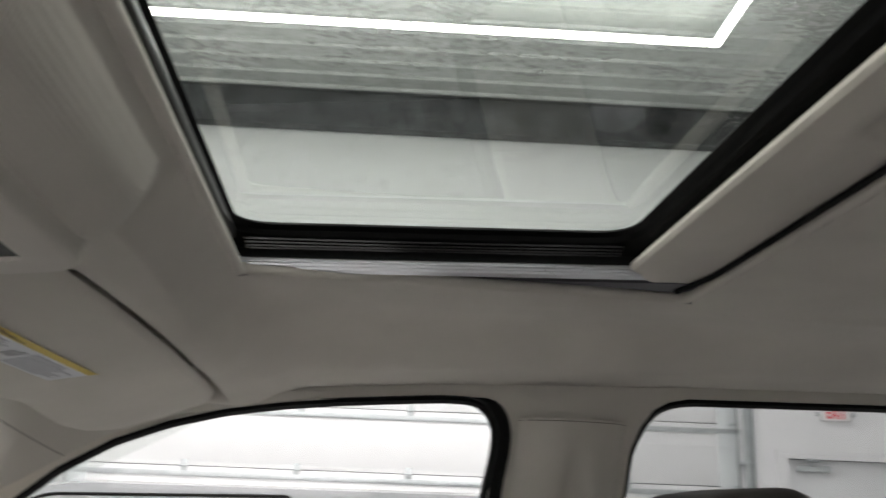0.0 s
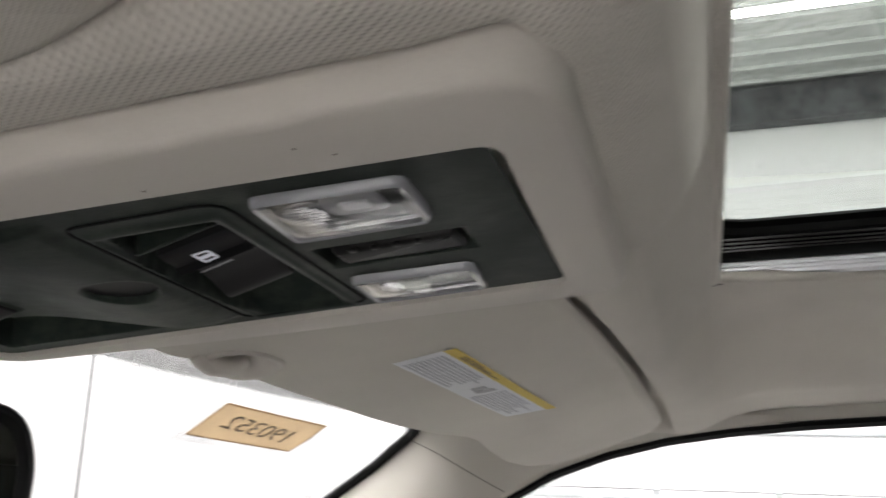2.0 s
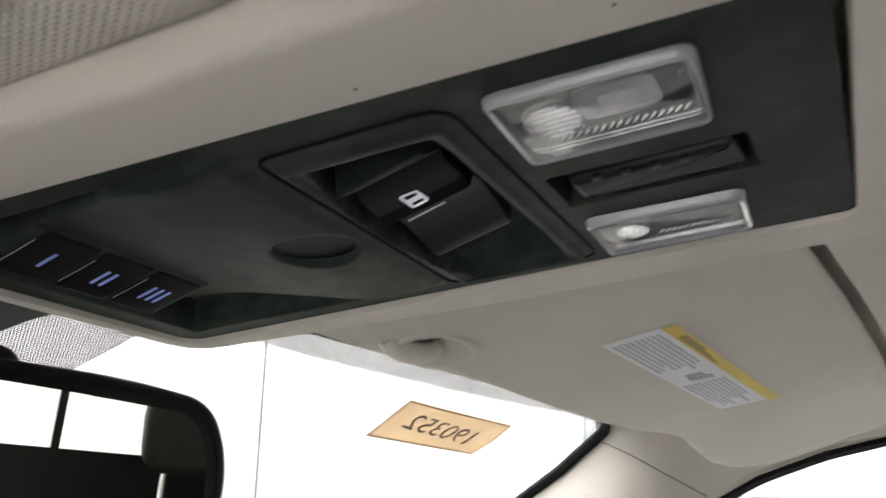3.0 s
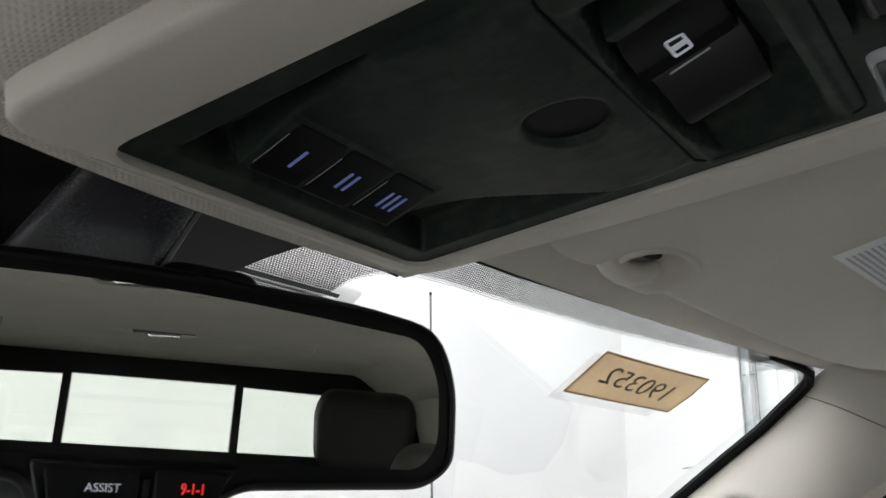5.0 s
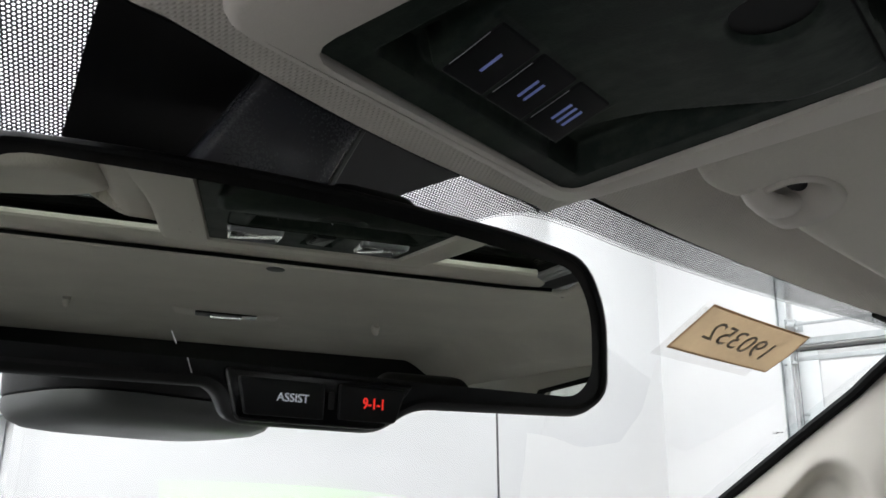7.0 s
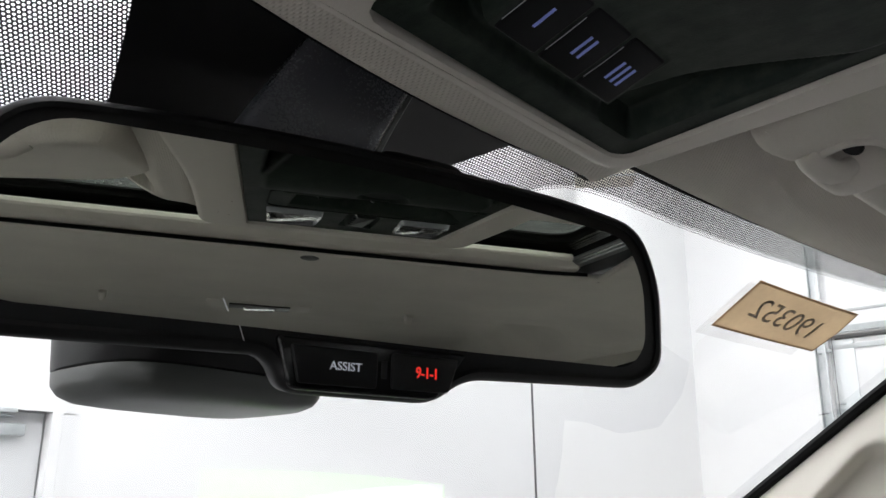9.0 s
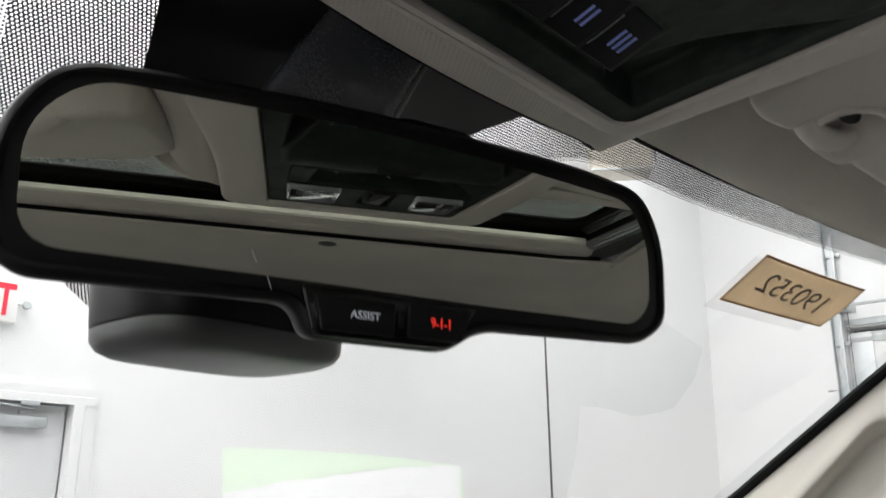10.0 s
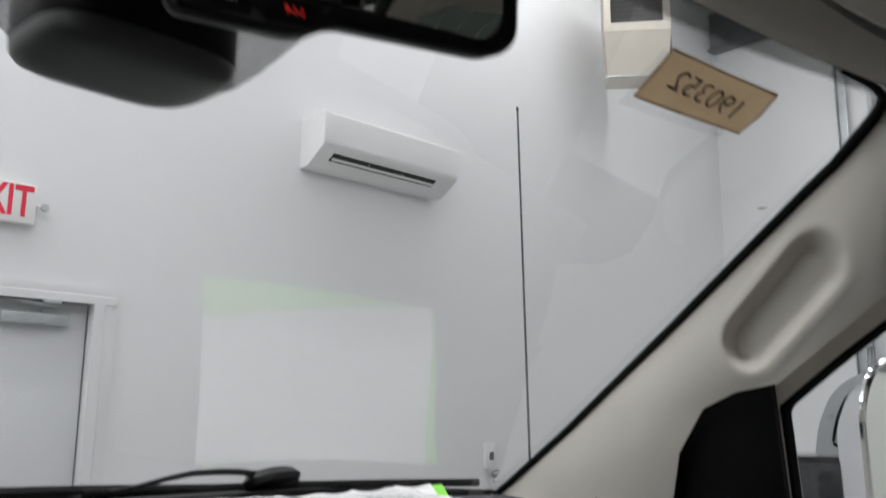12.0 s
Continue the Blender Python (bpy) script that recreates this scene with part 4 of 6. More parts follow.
for side, word in ((1, "passenger"), (-1, "driver")):
    trim = tagged(part("trim", mirrored(grid(230, 72, pillar_point), side), M_PILLAR, angle=60), "beige moulded windshield pillar trim with a recessed hand grip", "pillar trim", kind="structure")
    part("glass_seal", mirrored(tube([w_edge(0.02 + 0.90 * i / 36) + Vector((-0.004, -0.003, -0.004)) for i in range(37)] + [Vector(q) for q in ((0.655, 0.038, 1.852), (0.642, 0.018, 1.864), (0.631, 0.005, 1.872), (0.617, -0.001, 1.878), (0.598, 0.0, 1.880), (0.575, 0.005, 1.8815), (0.545, 0.012, 1.8825))], lambda q: 0.0058 if q < 0.9 else 0.0058 - 0.040 * (q - 0.9), 8), side), M_RUBBER, trim, "black rubber seal at the glass")
    part("trim_joint", mirrored(tube([pillar_point(0.676 + 0.03 * i / 14, 0.02 + 0.96 * i / 14) - Vector((0.0006, 0.0006, 0)) for i in range(15)], 0.0005, 6), side), M_JOINT, trim)
    bm = holed(SIDE_OUT, [FRONT_WIN, REAR_WIN], side_point, 0.035)
    wall = tagged(part("door_3" if side > 0 else "door_4", mirrored(bm, side), M_PILLAR), "beige trimmed truck cabin side with two door windows", "door", kind="structure")
    for win in (FRONT_WIN, REAR_WIN):
        o = rounded(win, 0.012, 3)
        part("window_seal", mirrored(tube([side_point(y, z, 0.012) for y, z in inset(o, -0.002)], 0.010, 8, closed=True), side), M_RUBBER, wall, "black rubber window seal")
        bm = bmesh.new()
        bm.faces.new([bm.verts.new(side_point(y, z, 0.028)) for y, z in win])
        part("window_pane", mirrored(bm, side), M_SIDE_GLASS if win is FRONT_WIN else M_PRIVACY_GLASS, wall, "clear side window glass" if win is FRONT_WIN else "tinted side window glass")
    # the centre pillar stands proud of the windows
    def bpil(s, t):
        z = 1.22 + 0.66 * t
        y0 = -0.594 + (1.88 - z) * 0.04
        y1 = -0.722 + (1.88 - z) * 0.03
        y = y0 + (y1 - y0) * s
        q = Vector(side_point(y, z))
        belt = 1 - sm(0.012, 0.022, math.dist((y * 1.0, z * 0.3), (-0.663, 1.775 * 0.3)))
        return q + Vector((-0.022 * math.sin(math.pi * s) ** 0.5 + 0.008 * belt, 0, 0))
    part("centre_pillar_trim", mirrored(grid(24, 40, bpil), side), M_PILLAR, wall, "beige centre pillar trim")
    part("pillar_joint", mirrored(tube([Vector(bpil(s / 12, 0.995)) - Vector((0.001, 0, 0)) for s in range(13)], 0.0005, 6), side), M_JOINT, wall)
    lip = [(-0.36, 1.8905), (-0.445, 1.897), (-0.505, 1.901), (-0.540, 1.900), (-0.560, 1.888), (-0.570, 1.868), (-0.571, 1.845), (-0.561, 1.788), (-0.52, 1.22)]
    for _ in range(2):
        lip = [lip[0]] + [(a[0] * (1 - k) + b[0] * k, a[1] * (1 - k) + b[1] * k) for a, b in zip(lip, lip[1:]) for k in (0.25, 0.75)] + [lip[-1]]
    rings = []
    for k, (y, z) in enumerate(lip):
        a, b = lip[max(0, k - 1)], lip[min(len(lip) - 1, k + 1)]
        ty, tz = b[0] - a[0], b[1] - a[1]
        ln = math.hypot(ty, tz)
        wide = 0.02 + 0.80 * (1 - sm(-0.569, -0.532, y)) if z > 1.86 else 0.82
        rings.append([Vector(side_point(y + tz / ln * w * wide, z - ty / ln * w * wide, d)) for w, d in ((-0.002, 0.016), (-0.001, -0.001), (0.006, -0.0055), (0.015, -0.0055), (0.021, 0.004))])
    part("pillar_seal", mirrored(loft(rings, closed=False), side), M_RUBBER, wall, "black rubber door seal")
    # cover drawn larger so its black also stands for the shaded pillar foot
    sail = [(0.178, 1.625), (0.26, 1.625), (0.34, 1.56), (0.42, 1.49), (0.55, 1.425), (0.64, 1.36), (0.64, 1.18), (0.198, 1.18)]
    part("mirror_sail_cover", mirrored(holed(sail, [], lambda u, v, d: side_point(u, v, -0.012 + d), 0.011), side), M_BLACK, wall, "black plastic corner cover, widened for the shade on the pillar foot")
    part("sill_panel", mirrored(holed([(-2.0, 0.75), (0.62, 0.75), (0.62, 1.30), (-2.0, 1.30)], [], lambda u, v, d: side_point(u, v, -0.02 + d), 0.018), side), M_DASH, wall, "dark lower door panel")

# rear bulkhead with the three-part sliding window
panes = [[(-0.62, 1.775), (-0.220, 1.775), (-0.220, 1.942), (-0.60, 1.934)], [(-0.20, 1.775), (0.20, 1.775), (0.20, 1.946), (-0.20, 1.946)], [(0.220, 1.775), (0.62, 1.775), (0.60, 1.934), (0.220, 1.942)]]
back = tagged(part("wall_rear_cab", holed([(-0.85, 0.75), (0.85, 0.75), (0.80, 1.80), (0.72, 2.05), (-0.72, 2.05), (-0.80, 1.80)], panes, lambda u, v, d: (u, -1.93 - d, v), 0.03), M_BLACK), "black rear cab wall with a three-pane sliding window", "rear window", kind="structure")
for o in panes:
    bm = bmesh.new()
    bm.faces.new([bm.verts.new((x, -1.945, z)) for x, z in o])
    part("window_pane", bm, M_BACK_GLASS, back, "clear rear window glass")
floor_in = tagged(part("floor_cab", rbox(1.66, 2.9, 0.03, (0, -0.55, 0.74), 0.005), M_CARPET), "grey carpeted truck floor", "floor", kind="structure")
fire = tagged(part("firewall", rbox(1.9, 0.03, 0.75, (0, 0.92, 1.09), 0.004), M_DASH), "dark firewall under the dashboard", "wall", kind="structure")


# ---------------------------------------------------------------- truck cabin: things
def dashboard():
    t = thing("dashboard", "dark grained dashboard under the windshield", "dashboard", pose(0, 0.6, 1.47))
    def top(s, u):
        x = -0.93 + 1.86 * s
        y_far = wind_y(x, 1.478) - 0.012
        y = 0.26 + (y_far - 0.26) * u
        z = 1.482 - 0.030 * (1 - sm(0.0, 0.35, u)) - 0.006 * math.cos(x * 7) * (1 - u) - 0.014
        return (x, y - 0.6, z - 1.47)
    part("top_pad", grid(60, 30, top), M_DASH, t)
    part("front_face", grid(60, 12, lambda s, u: (-0.93 + 1.86 * s, -0.34 + 0.05 * math.sin(u * 3), -0.03 - 0.006 * math.cos((-0.93 + 1.86 * s) * 7) - 0.45 * u)), M_DASH, t)
    part("defrost_grille", rbox(1.3, 0.035, 0.004, (0, 0.185, 0.013), 0.001), M_DARKVOID, t)
    return t


dashboard()


def sheet(name, corners, lift_f, material, label, category, n=16):
    """A loose sheet of paper between four corners (x, y), lying at a height given by lift_f(s, t)."""
    a, b, c, d = [Vector(q) for q in corners]
    def f(s, t):
        p = (a * (1 - s) + b * s) * (1 - t) + (d * (1 - s) + c * s) * t
        return (p.x, p.y, lift_f(s, t))
    top = grid(n, n, f)
    return tagged(part(name, top, material, angle=70), label, category)


def crumple(s, t):
    """Height of the creased white sheet over the dashboard."""
    q = Vector((5.0 * s, 6.0 * t, 0.3))
    ridge = 1 - abs(noise.noise(q) * 2)
    return 1.4775 + 0.0115 * sm(0.80, 1.0, s) * t * t + 0.0036 * max(0, ridge) ** 3 + 0.0016 * noise.noise(q * 2.7) + 0.0008 * math.sin(7 * s + 5 * t + 1)


random.seed(4)
sheet("green_sheet", [(0.318, 0.525), (0.420, 0.775), (0.745, 0.664), (0.626, 0.466)], lambda s, t: 1.4745 + 0.014 * sm(0.80, 1.0, s) * t * t + 0.0015 * math.sin(9 * s + 4 * t), M_GREEN, "bright green sheet of paper on the dashboard", "paper")
PAGE = [Vector(q) for q in ((0.336, 0.572), (0.412, 0.770), (0.728, 0.672), (0.618, 0.464))]
white = sheet("white_sheet", PAGE, crumple, M_PAPER, "creased white printed sheet lying on the dashboard", "paper", 60)
for i in range(22):
    s = 0.07 + 0.86 * i / 21
    for a, b in ((0.07, 0.30), (0.34, 0.60), (0.64, 0.92)):
        if random.random() < 0.8:
            ring = []
            for k in range(15):
                tt = a + (b - a) * k / 14
                ring.append([((PAGE[0] * (1 - q) + PAGE[1] * q) * (1 - tt) + (PAGE[3] * (1 - q) + PAGE[2] * q) * tt, q, tt) for q in (s, s + 0.012)])
            part("print_line", loft([[(p.x, p.y, crumple(q, w) + 0.0007) for p, q, w in r] for r in ring], closed=False), M_PRINT, white)


def wiper():
    t = thing("windshield_wiper", "black wiper arm parked at the foot of the windshield", "wiper", pose(0, 0, 0))
    arm = [wind(x, z, -h) for x, z, h in ((0.10, 1.444, 0.012), (0.24, 1.464, 0.012), (0.32, 1.476, 0.012), (0.357, 1.484, 0.012), (0.386, 1.495, 0.012), (0.41, 1.501, 0.012), (0.438, 1.502, 0.012), (0.472, 1.499, 0.014), (0.51, 1.492, 0.016))]
    part("wiper_arm", tube(arm, lambda s: 0.0035 + 0.002 * s, 8, flat=0.8), M_BLACK, t)
    blade = [wind(x, 1.474 + 0.004 * math.sin((x - 0.1) * 4), -0.012) for x in [0.30 + 0.05 * k for k in range(12)]]
    part("wiper_blade", tube(blade, 0.006, 8), M_RUBBER, t)
    cap = part("arm_cover", spun([(0.010, -0.012), (0.026, -0.010), (0.030, 0.0), (0.024, 0.012), (0.012, 0.017)], 20), M_BLACK, t)
    cap.matrix_local = Matrix.Translation(wind(0.534, 1.484, -0.016)) @ pose(0, 0, 0, -25, 0, 12) @ Matrix.Diagonal((1.75, 1.0, 0.8, 1))
    cowl = [wind(-0.9 + 1.85 * k / 40, 1.474 - 0.03 * ((-0.9 + 1.85 * k / 40) / 0.9) ** 2, -0.02) for k in range(41)]
    part("cowl_edge", tube(cowl, 0.009, 8), M_RUBBER, t)
    return t


wiper()
def truck_underbody():
    """Plain lower body that carries the cab: sides, load bed, chassis and wheels."""
    t = thing("pickup_truck_body", "dark painted lower truck body standing on four wheels", "truck", pose(0, 0, 0), kind="structure")
    for sx in (-1, 1):
        part("bed_side", rbox(0.06, 1.75, 0.62, (sx * 0.955, -2.95, 0.95), 0.02), M_CARBLACK, t)
        for y in (1.45, -2.75):
            w = part("wheel", moved(spun([(0.10, -0.13), (0.33, -0.13), (0.40, -0.10), (0.41, 0.0), (0.40, 0.10), (0.33, 0.13), (0.10, 0.13)], 28), pose(sx * 0.80, y, 0.41, 0, 90, 0)), M_RUBBER, t, "black tyre")
            part("rim", moved(spun([(0.02, 0.0), (0.16, 0.005), (0.24, -0.02), (0.25, 0.02)], 24), pose(sx * 0.935, y, 0.41, 0, 90, 0)), M_ALU, w)
    part("chassis", rbox(1.5, 5.9, 0.16, (0, -0.85, 0.55), 0.02), M_CARBLACK, t)
    part("bed_floor", rbox(1.86, 1.75, 0.06, (0, -2.95, 0.72), 0.01), M_CARBLACK, t)
    part("tailgate", rbox(1.86, 0.06, 0.62, (0, -3.80, 0.95), 0.02), M_CARBLACK, t)
    part("front_end", rbox(2.0, 0.12, 0.75, (0, 2.42, 0.85), 0.05), M_CARBLACK, t)
    return t


truck_underbody()
def antenna():
    """A slim mast with a wound wire and a capped tip on the passenger fender."""
    top, foot = Vector((0.930, 0.663, 2.111)), Vector((1.040, 0.720, 1.300))
    t = thing("antenna_mast", "slim black radio antenna mast standing on the truck fender", "antenna", Matrix.Translation(foot))
    d = top - foot
    part("mast", tube([d * (k / 30) for k in range(31)], lambda q: 0.0023 - 0.0006 * q, 8), M_CABLE, t)
    part("tip", tube([d * 0.998, d, d * 1.002, d * 1.004], lambda q: 0.0028 * (1 - 0.5 * q * q), 10), M_RUBBER, t, "small black end cap")
    part("base", spun([(0.024, 0.0), (0.024, 0.012), (0.014, 0.03), (0.007, 0.06), (0.003, 0.075)], 18), M_BLACK, t, "black plastic antenna base")
    return t


antenna()
hood = tagged(part("engine_hood", grid(30, 20, lambda s, t: (-1.06 + 2.12 * s, 0.70 + 1.75 * t, 1.40 - 0.10 * t ** 2 - 0.10 * (2 * s - 1) ** 2 + 0.03 * math.exp(-((abs(2 * s - 1) - 0.55) / 0.12) ** 2) - 0.25 * sm(0.9, 1.0, t)), None), M_CARBLACK), "dark painted truck engine hood", "car hood", kind="structure")


# ---- overhead console; local frame lies on its lower face, y forward, z up
CON = pose(0, 0, 1.8572, -6.05)
P_OUT = rounded([(-0.0555, -0.2395), (0.0815, -0.2365), (0.0845, 0.0330), (-0.0690, 0.0355)], [0.006, 0.006, 0.012, 0.012], 5)


def console_dip(x, y):
    """Depth of the panel above its lower face."""
    d = 0.0025
    # tongue between the switch block and the keys, with a deep channel beside it
    xt = along(y, [(-0.098, 0.082), (-0.075, 0.066), (-0.05, 0.056), (-0.02, 0.046), (0.022, 0.038)])
    out = sm(xt, xt + 0.005, abs(x - 0.007))
    zone = sm(-0.100, -0.092, y) * (1 - sm(0.019, 0.023, y)) * (1 - sm(0.0600, 0.0645, abs(x - 0.0095)))
    tongue = 0.0005 - 0.0035 * math.exp(-((y + 0.078) / 0.024) ** 2) + 0.006 * sm(-0.06, 0.0, y)
    deep = 0.011 * sm(-0.098, -0.05, y) + 0.002
    d += zone * (tongue * (1 - out) + deep * out)
    # round dish
    r = math.hypot(x - 0.0128, y + 0.0795) / 0.0147
    d += 0.0105 * (1 - sm(0.62, 1.02, r))
    # well of the rocker switch: steep long walls, the front one bowed, and sloping ends
    yf = -0.1085 + 0.0062 * max(0, 1 - ((x - 0.022) / 0.050) ** 2)
    ends = min(1, max(0, (x + 0.0345) / 0.013)) * min(1, max(0, (0.0745 - x) / 0.027))
    inside = sm(-0.1462, -0.1432, y) * (1 - sm(yf - 0.0012, yf + 0.0012, y))
    d += 0.017 * ends * inside
    edge = max(abs((x - 0.0200) / 0.0560), abs((y + 0.1262) / 0.0225))
    d -= 0.0010 * math.exp(-((edge - 1.02) / 0.05) ** 2)
    # tray of the three keys
    flat = 0.0040 - 0.25 * y
    tray = sm(-0.0385, -0.0365, x) * (1 - sm(0.0380, 0.0400, x)) * sm(-0.0150, -0.0130, y) * (1 - sm(0.0130, 0.0145, y))
    d += (flat - d) * tray
    # slot of the latch
    d += 0.010 * (1 - sm(0.88, 1.0, max(abs((x - 0.0165) / 0.0112), abs((y + 0.188) / 0.0275))))
    return d


def console():
    t = thing("overhead_console", "beige overhead console with a dark switch panel and map lamps", "overhead console", CON)
    outer = rounded([(-0.0900, -0.262), (0.1085, -0.262), (0.1085, -0.10), (0.0965, 0.044), (-0.1050, 0.044), (-0.0915, -0.10)], [0.022, 0.022, 0.05, 0.020, 0.020, 0.05], 5)
    corner = rounded([(-0.0555, -0.2395), (0.0815, -0.2365), (0.0830, -0.10), (0.0845, 0.0330), (-0.0690, 0.0355), (-0.0620, -0.10)], [0.006, 0.006, 0.03, 0.012, 0.012, 0.03], 5)
    rings = [[(x, y, 0.0140) for x, y in inset(outer, -0.002)], [(x, y, 0.0085) for x, y in outer], [(x, y, 0.0026) for x, y in inset(outer, 0.0006)], [(x, y, 0.0008) for x, y in inset(outer, 0.0020)], [(x, y, 0.0) for x, y in inset(outer, 0.0048)], [(x, y, 0.0) for x, y in inset(corner, -0.004)], [(x, y, 0.0006) for x, y in inset(corner, -0.0015)], [(x, y, 0.006) for x, y in inset(corner, -0.001)]]
    part("bezel", loft(rings), M_BEIGE, t, "broad beige plastic surround", 50)
    def panel(s, u):
        y = -0.2375 + (0.0340 + 0.2375) * u
        xl, xr = -0.0558 - 0.0132 * u, 0.0813 + 0.0030 * u
        x = xl + (xr - xl) * s
        return (x, y, console_dip(x, y))
    pan = part("panel", grid(150, 290, panel), M_PANEL, t, "dark soft-touch switch panel", 60)
    # joint round the switch block
    o = rounded([(-0.0470, -0.1555), (0.0755, -0.1550), (0.0750, -0.0985), (-0.0470, -0.1008)], [0.008, 0.006, 0.006, 0.006], 4)
    part("switch_block_joint", tube([(x, y, 0.0024) for x, y in o], 0.0006, 6, closed=True), M_RUBBER, pan)
    # rocker switch of the sunroof: a black saddle between two hollow finger facets
    def saddle(x0, x1, prof, y0=-0.1360, y1=-0.1090):
        """A block along x whose lower face follows prof, with rounded long sides."""
        n = 14
        def f(a, b):
            x = x0 + (x1 - x0) * a
            q = (b - 0.5) * 2
            e = max(0.0, abs(q) - 0.86) / 0.14
            bow = 0.0050 * max(0, 1 - ((x - 0.018) / 0.045) ** 2) * b
            return (x, y0 + (y1 - y0) * b + bow, along(x, prof) + 0.26 * (y1 - y0) * (1 - b) + 0.0028 * (1 - math.sqrt(max(0, 1 - e * e))) + (0.011 if abs(q) > 0.999 else 0))
        return grid(n, 24, f)
    sw = part("rocker_switch", saddle(-0.0058, 0.0175, [(-0.0058, 0.0075), (-0.0040, 0.0052), (0.0, 0.0047), (0.0090, 0.0047), (0.0120, 0.0026), (0.0138, 0.0026), (0.0150, 0.0062), (0.0175, 0.0085)]), M_KEYBLACK, pan, "black sunroof rocker switch", 30)
    part("rocker_end", saddle(-0.0205, -0.0058, [(-0.0205, 0.0125), (-0.0200, 0.0010), (-0.0188, 0.0004), (-0.0150, 0.0022), (-0.0110, 0.0045), (-0.0058, 0.0075)]), M_PANEL, sw, "hollow grey finger facet", 30)
    part("rocker_end", saddle(0.0175, 0.0485, [(0.0175, 0.0085), (0.0250, 0.0082), (0.0340, 0.0060), (0.0440, 0.0024), (0.0470, 0.0026), (0.0485, 0.0130)]), M_BLACK, sw, "hollow black finger facet", 30)
    ic = pose(0.0050, -0.1200, 0.0066, 180 - 14.5, 0, 0)
    icon = rounded([(-0.0048, -0.0030), (0.0048, -0.0030), (0.0048, 0.0030), (-0.0036, 0.0030)], 0.0010, 3)
    part("icon", holed(icon, [[(-0.0036, -0.0020), (-0.0008, -0.0020), (-0.0008, 0.0020), (-0.0031, 0.0020)], [(0.0016, -0.0020), (0.0038, -0.0020), (0.0038, 0.0020), (0.0016, 0.0020)]], lambda u, v, d: ic @ Vector((u, v, d)), 0.0003), M_WHITEMARK, sw, "small white roof icon")
    part("ridge_mark", moved(rbox(0.0007, 0.0130, 0.0004, (0, 0, 0), 0.0001), pose(0.0130, -0.1200, 0.0050, -14.5)), M_GREYMARK, sw, "fine white line on the ridge")
    # dish lens
    lens = part("dish_lens", spun([(0.0142, -0.0088), (0.0125, -0.0054), (0.0113, -0.0025), (0.0100, -0.0008), (0.0060, 0.0002), (0.0005, 0.0004)], 28), M_KEYBLACK, pan, "smooth black round bowl")
    lens.matrix_local = pose(0.0128, -0.0795, 0.0112)
    # latch bar in the slot
    part("latch_bar", join(slab(rounded([(0.0085, -0.211), (0.0245, -0.213), (0.0250, -0.1655), (0.0105, -0.1655)], 0.002, 3), 0.0018, 0.011, 0.0030), *[rbox(0.0030, 0.0026, 0.0016, (0.0105 + 0.0003 * k, -0.174 - 0.008 * k, 0.0022), 0.0006) for k in range(4)]), M_BLACK, pan, "ribbed black latch bar")
    # map lamps: a clear moulded lens over a faceted silver reflector
    random.seed(21)
    for x0, x1, y0, y1, main in ((-0.0464, -0.0106, -0.2108, -0.1626, True), (0.0404, 0.0722, -0.2085, -0.1598, False)):
        o = rounded([(x0 + 0.002, y0), (x1, y0 + 0.001), (x1, y1), (x0, y1 - 0.001)], 0.004, 4)
        lamp = part("map_lamp", loft([[(x, y, 0.0030) for x, y in inset(o, -0.0006)], [(x, y, 0.0002) for x, y in inset(o, -0.0002)], [(x, y, -0.0008) for x, y in inset(o, 0.0008)], [(x, y, -0.0004) for x, y in inset(o, 0.0018)], [(x, y, 0.0020) for x, y in inset(o, 0.0024)]]), M_LENSRIM, pan, "clear moulded lamp rim")
        part("lamp_lens", slab(inset(o, 0.0020), -0.0004, 0.0006, 0.0003), M_LENS, lamp, "clear lamp lens")
        w, h = x1 - x0 - 0.005, y1 - y0 - 0.005
        cx, cy = (x0 + x1) / 2, (y0 + y1) / 2
        # facets, each tilted a little its own way
        bm = bmesh.new()
        nx, ny = (9, 15) if main else (4, 6)
        for i in range(nx):
            for k in range(ny):
                ax, ay = (random.uniform(-1, 1) * (1.25 if main else 0.25) for _ in range(2))
                px, py = cx - w / 2 + w * (i + 0.5) / nx, cy - h / 2 + h * (k + 0.5) / ny
                bm.faces.new([bm.verts.new((px + u * w / nx * 0.42, py + v * h / ny * 0.42, 0.0046 + ax * u * w / nx / 2 + ay * v * h / ny / 2)) for u, v in ((-1, -1), (1, -1), (1, 1), (-1, 1))])
        part("reflector", bm, M_FACET if main else M_FROST, lamp, "faceted silver reflector" if main else "bright frosted reflector")
        # added black backing shows between the facets, for the dark reflections there
        part("backing", rbox(w + 0.002, h + 0.002, 0.001, (cx, cy, 0.0078), 0), M_DARKVOID if main else M_FROST, lamp)
        part("reflector_wall", loft([[(x, y, 0.0012) for x, y in inset(o, 0.0021)], [(x, y, 0.0062) for x, y in inset(o, 0.0026)]]), M_FACET if main else M_FROST, lamp)
        # round ribbed optic near the front edge
        bx, by, br = cx - 0.001, y1 - 0.0125, 0.0078 if main else 0.0058
        part("bulb_dome", spun([(br, 0.0036), (br * 0.92, 0.0022), (br * 0.6, 0.0012), (0.0004, 0.0009)], 20, (bx, by, 0)), M_LENSRIM, lamp, "ribbed round optic")
        for k in range(7):
            q = (k - 3) / 3.4
            part("optic_rib", rbox(br * 0.20, 2 * br * math.sqrt(1 - q * q) * 0.9, 0.0010, (bx + q * br, by, 0.0008), 0.0004), M_OPTIC, lamp)
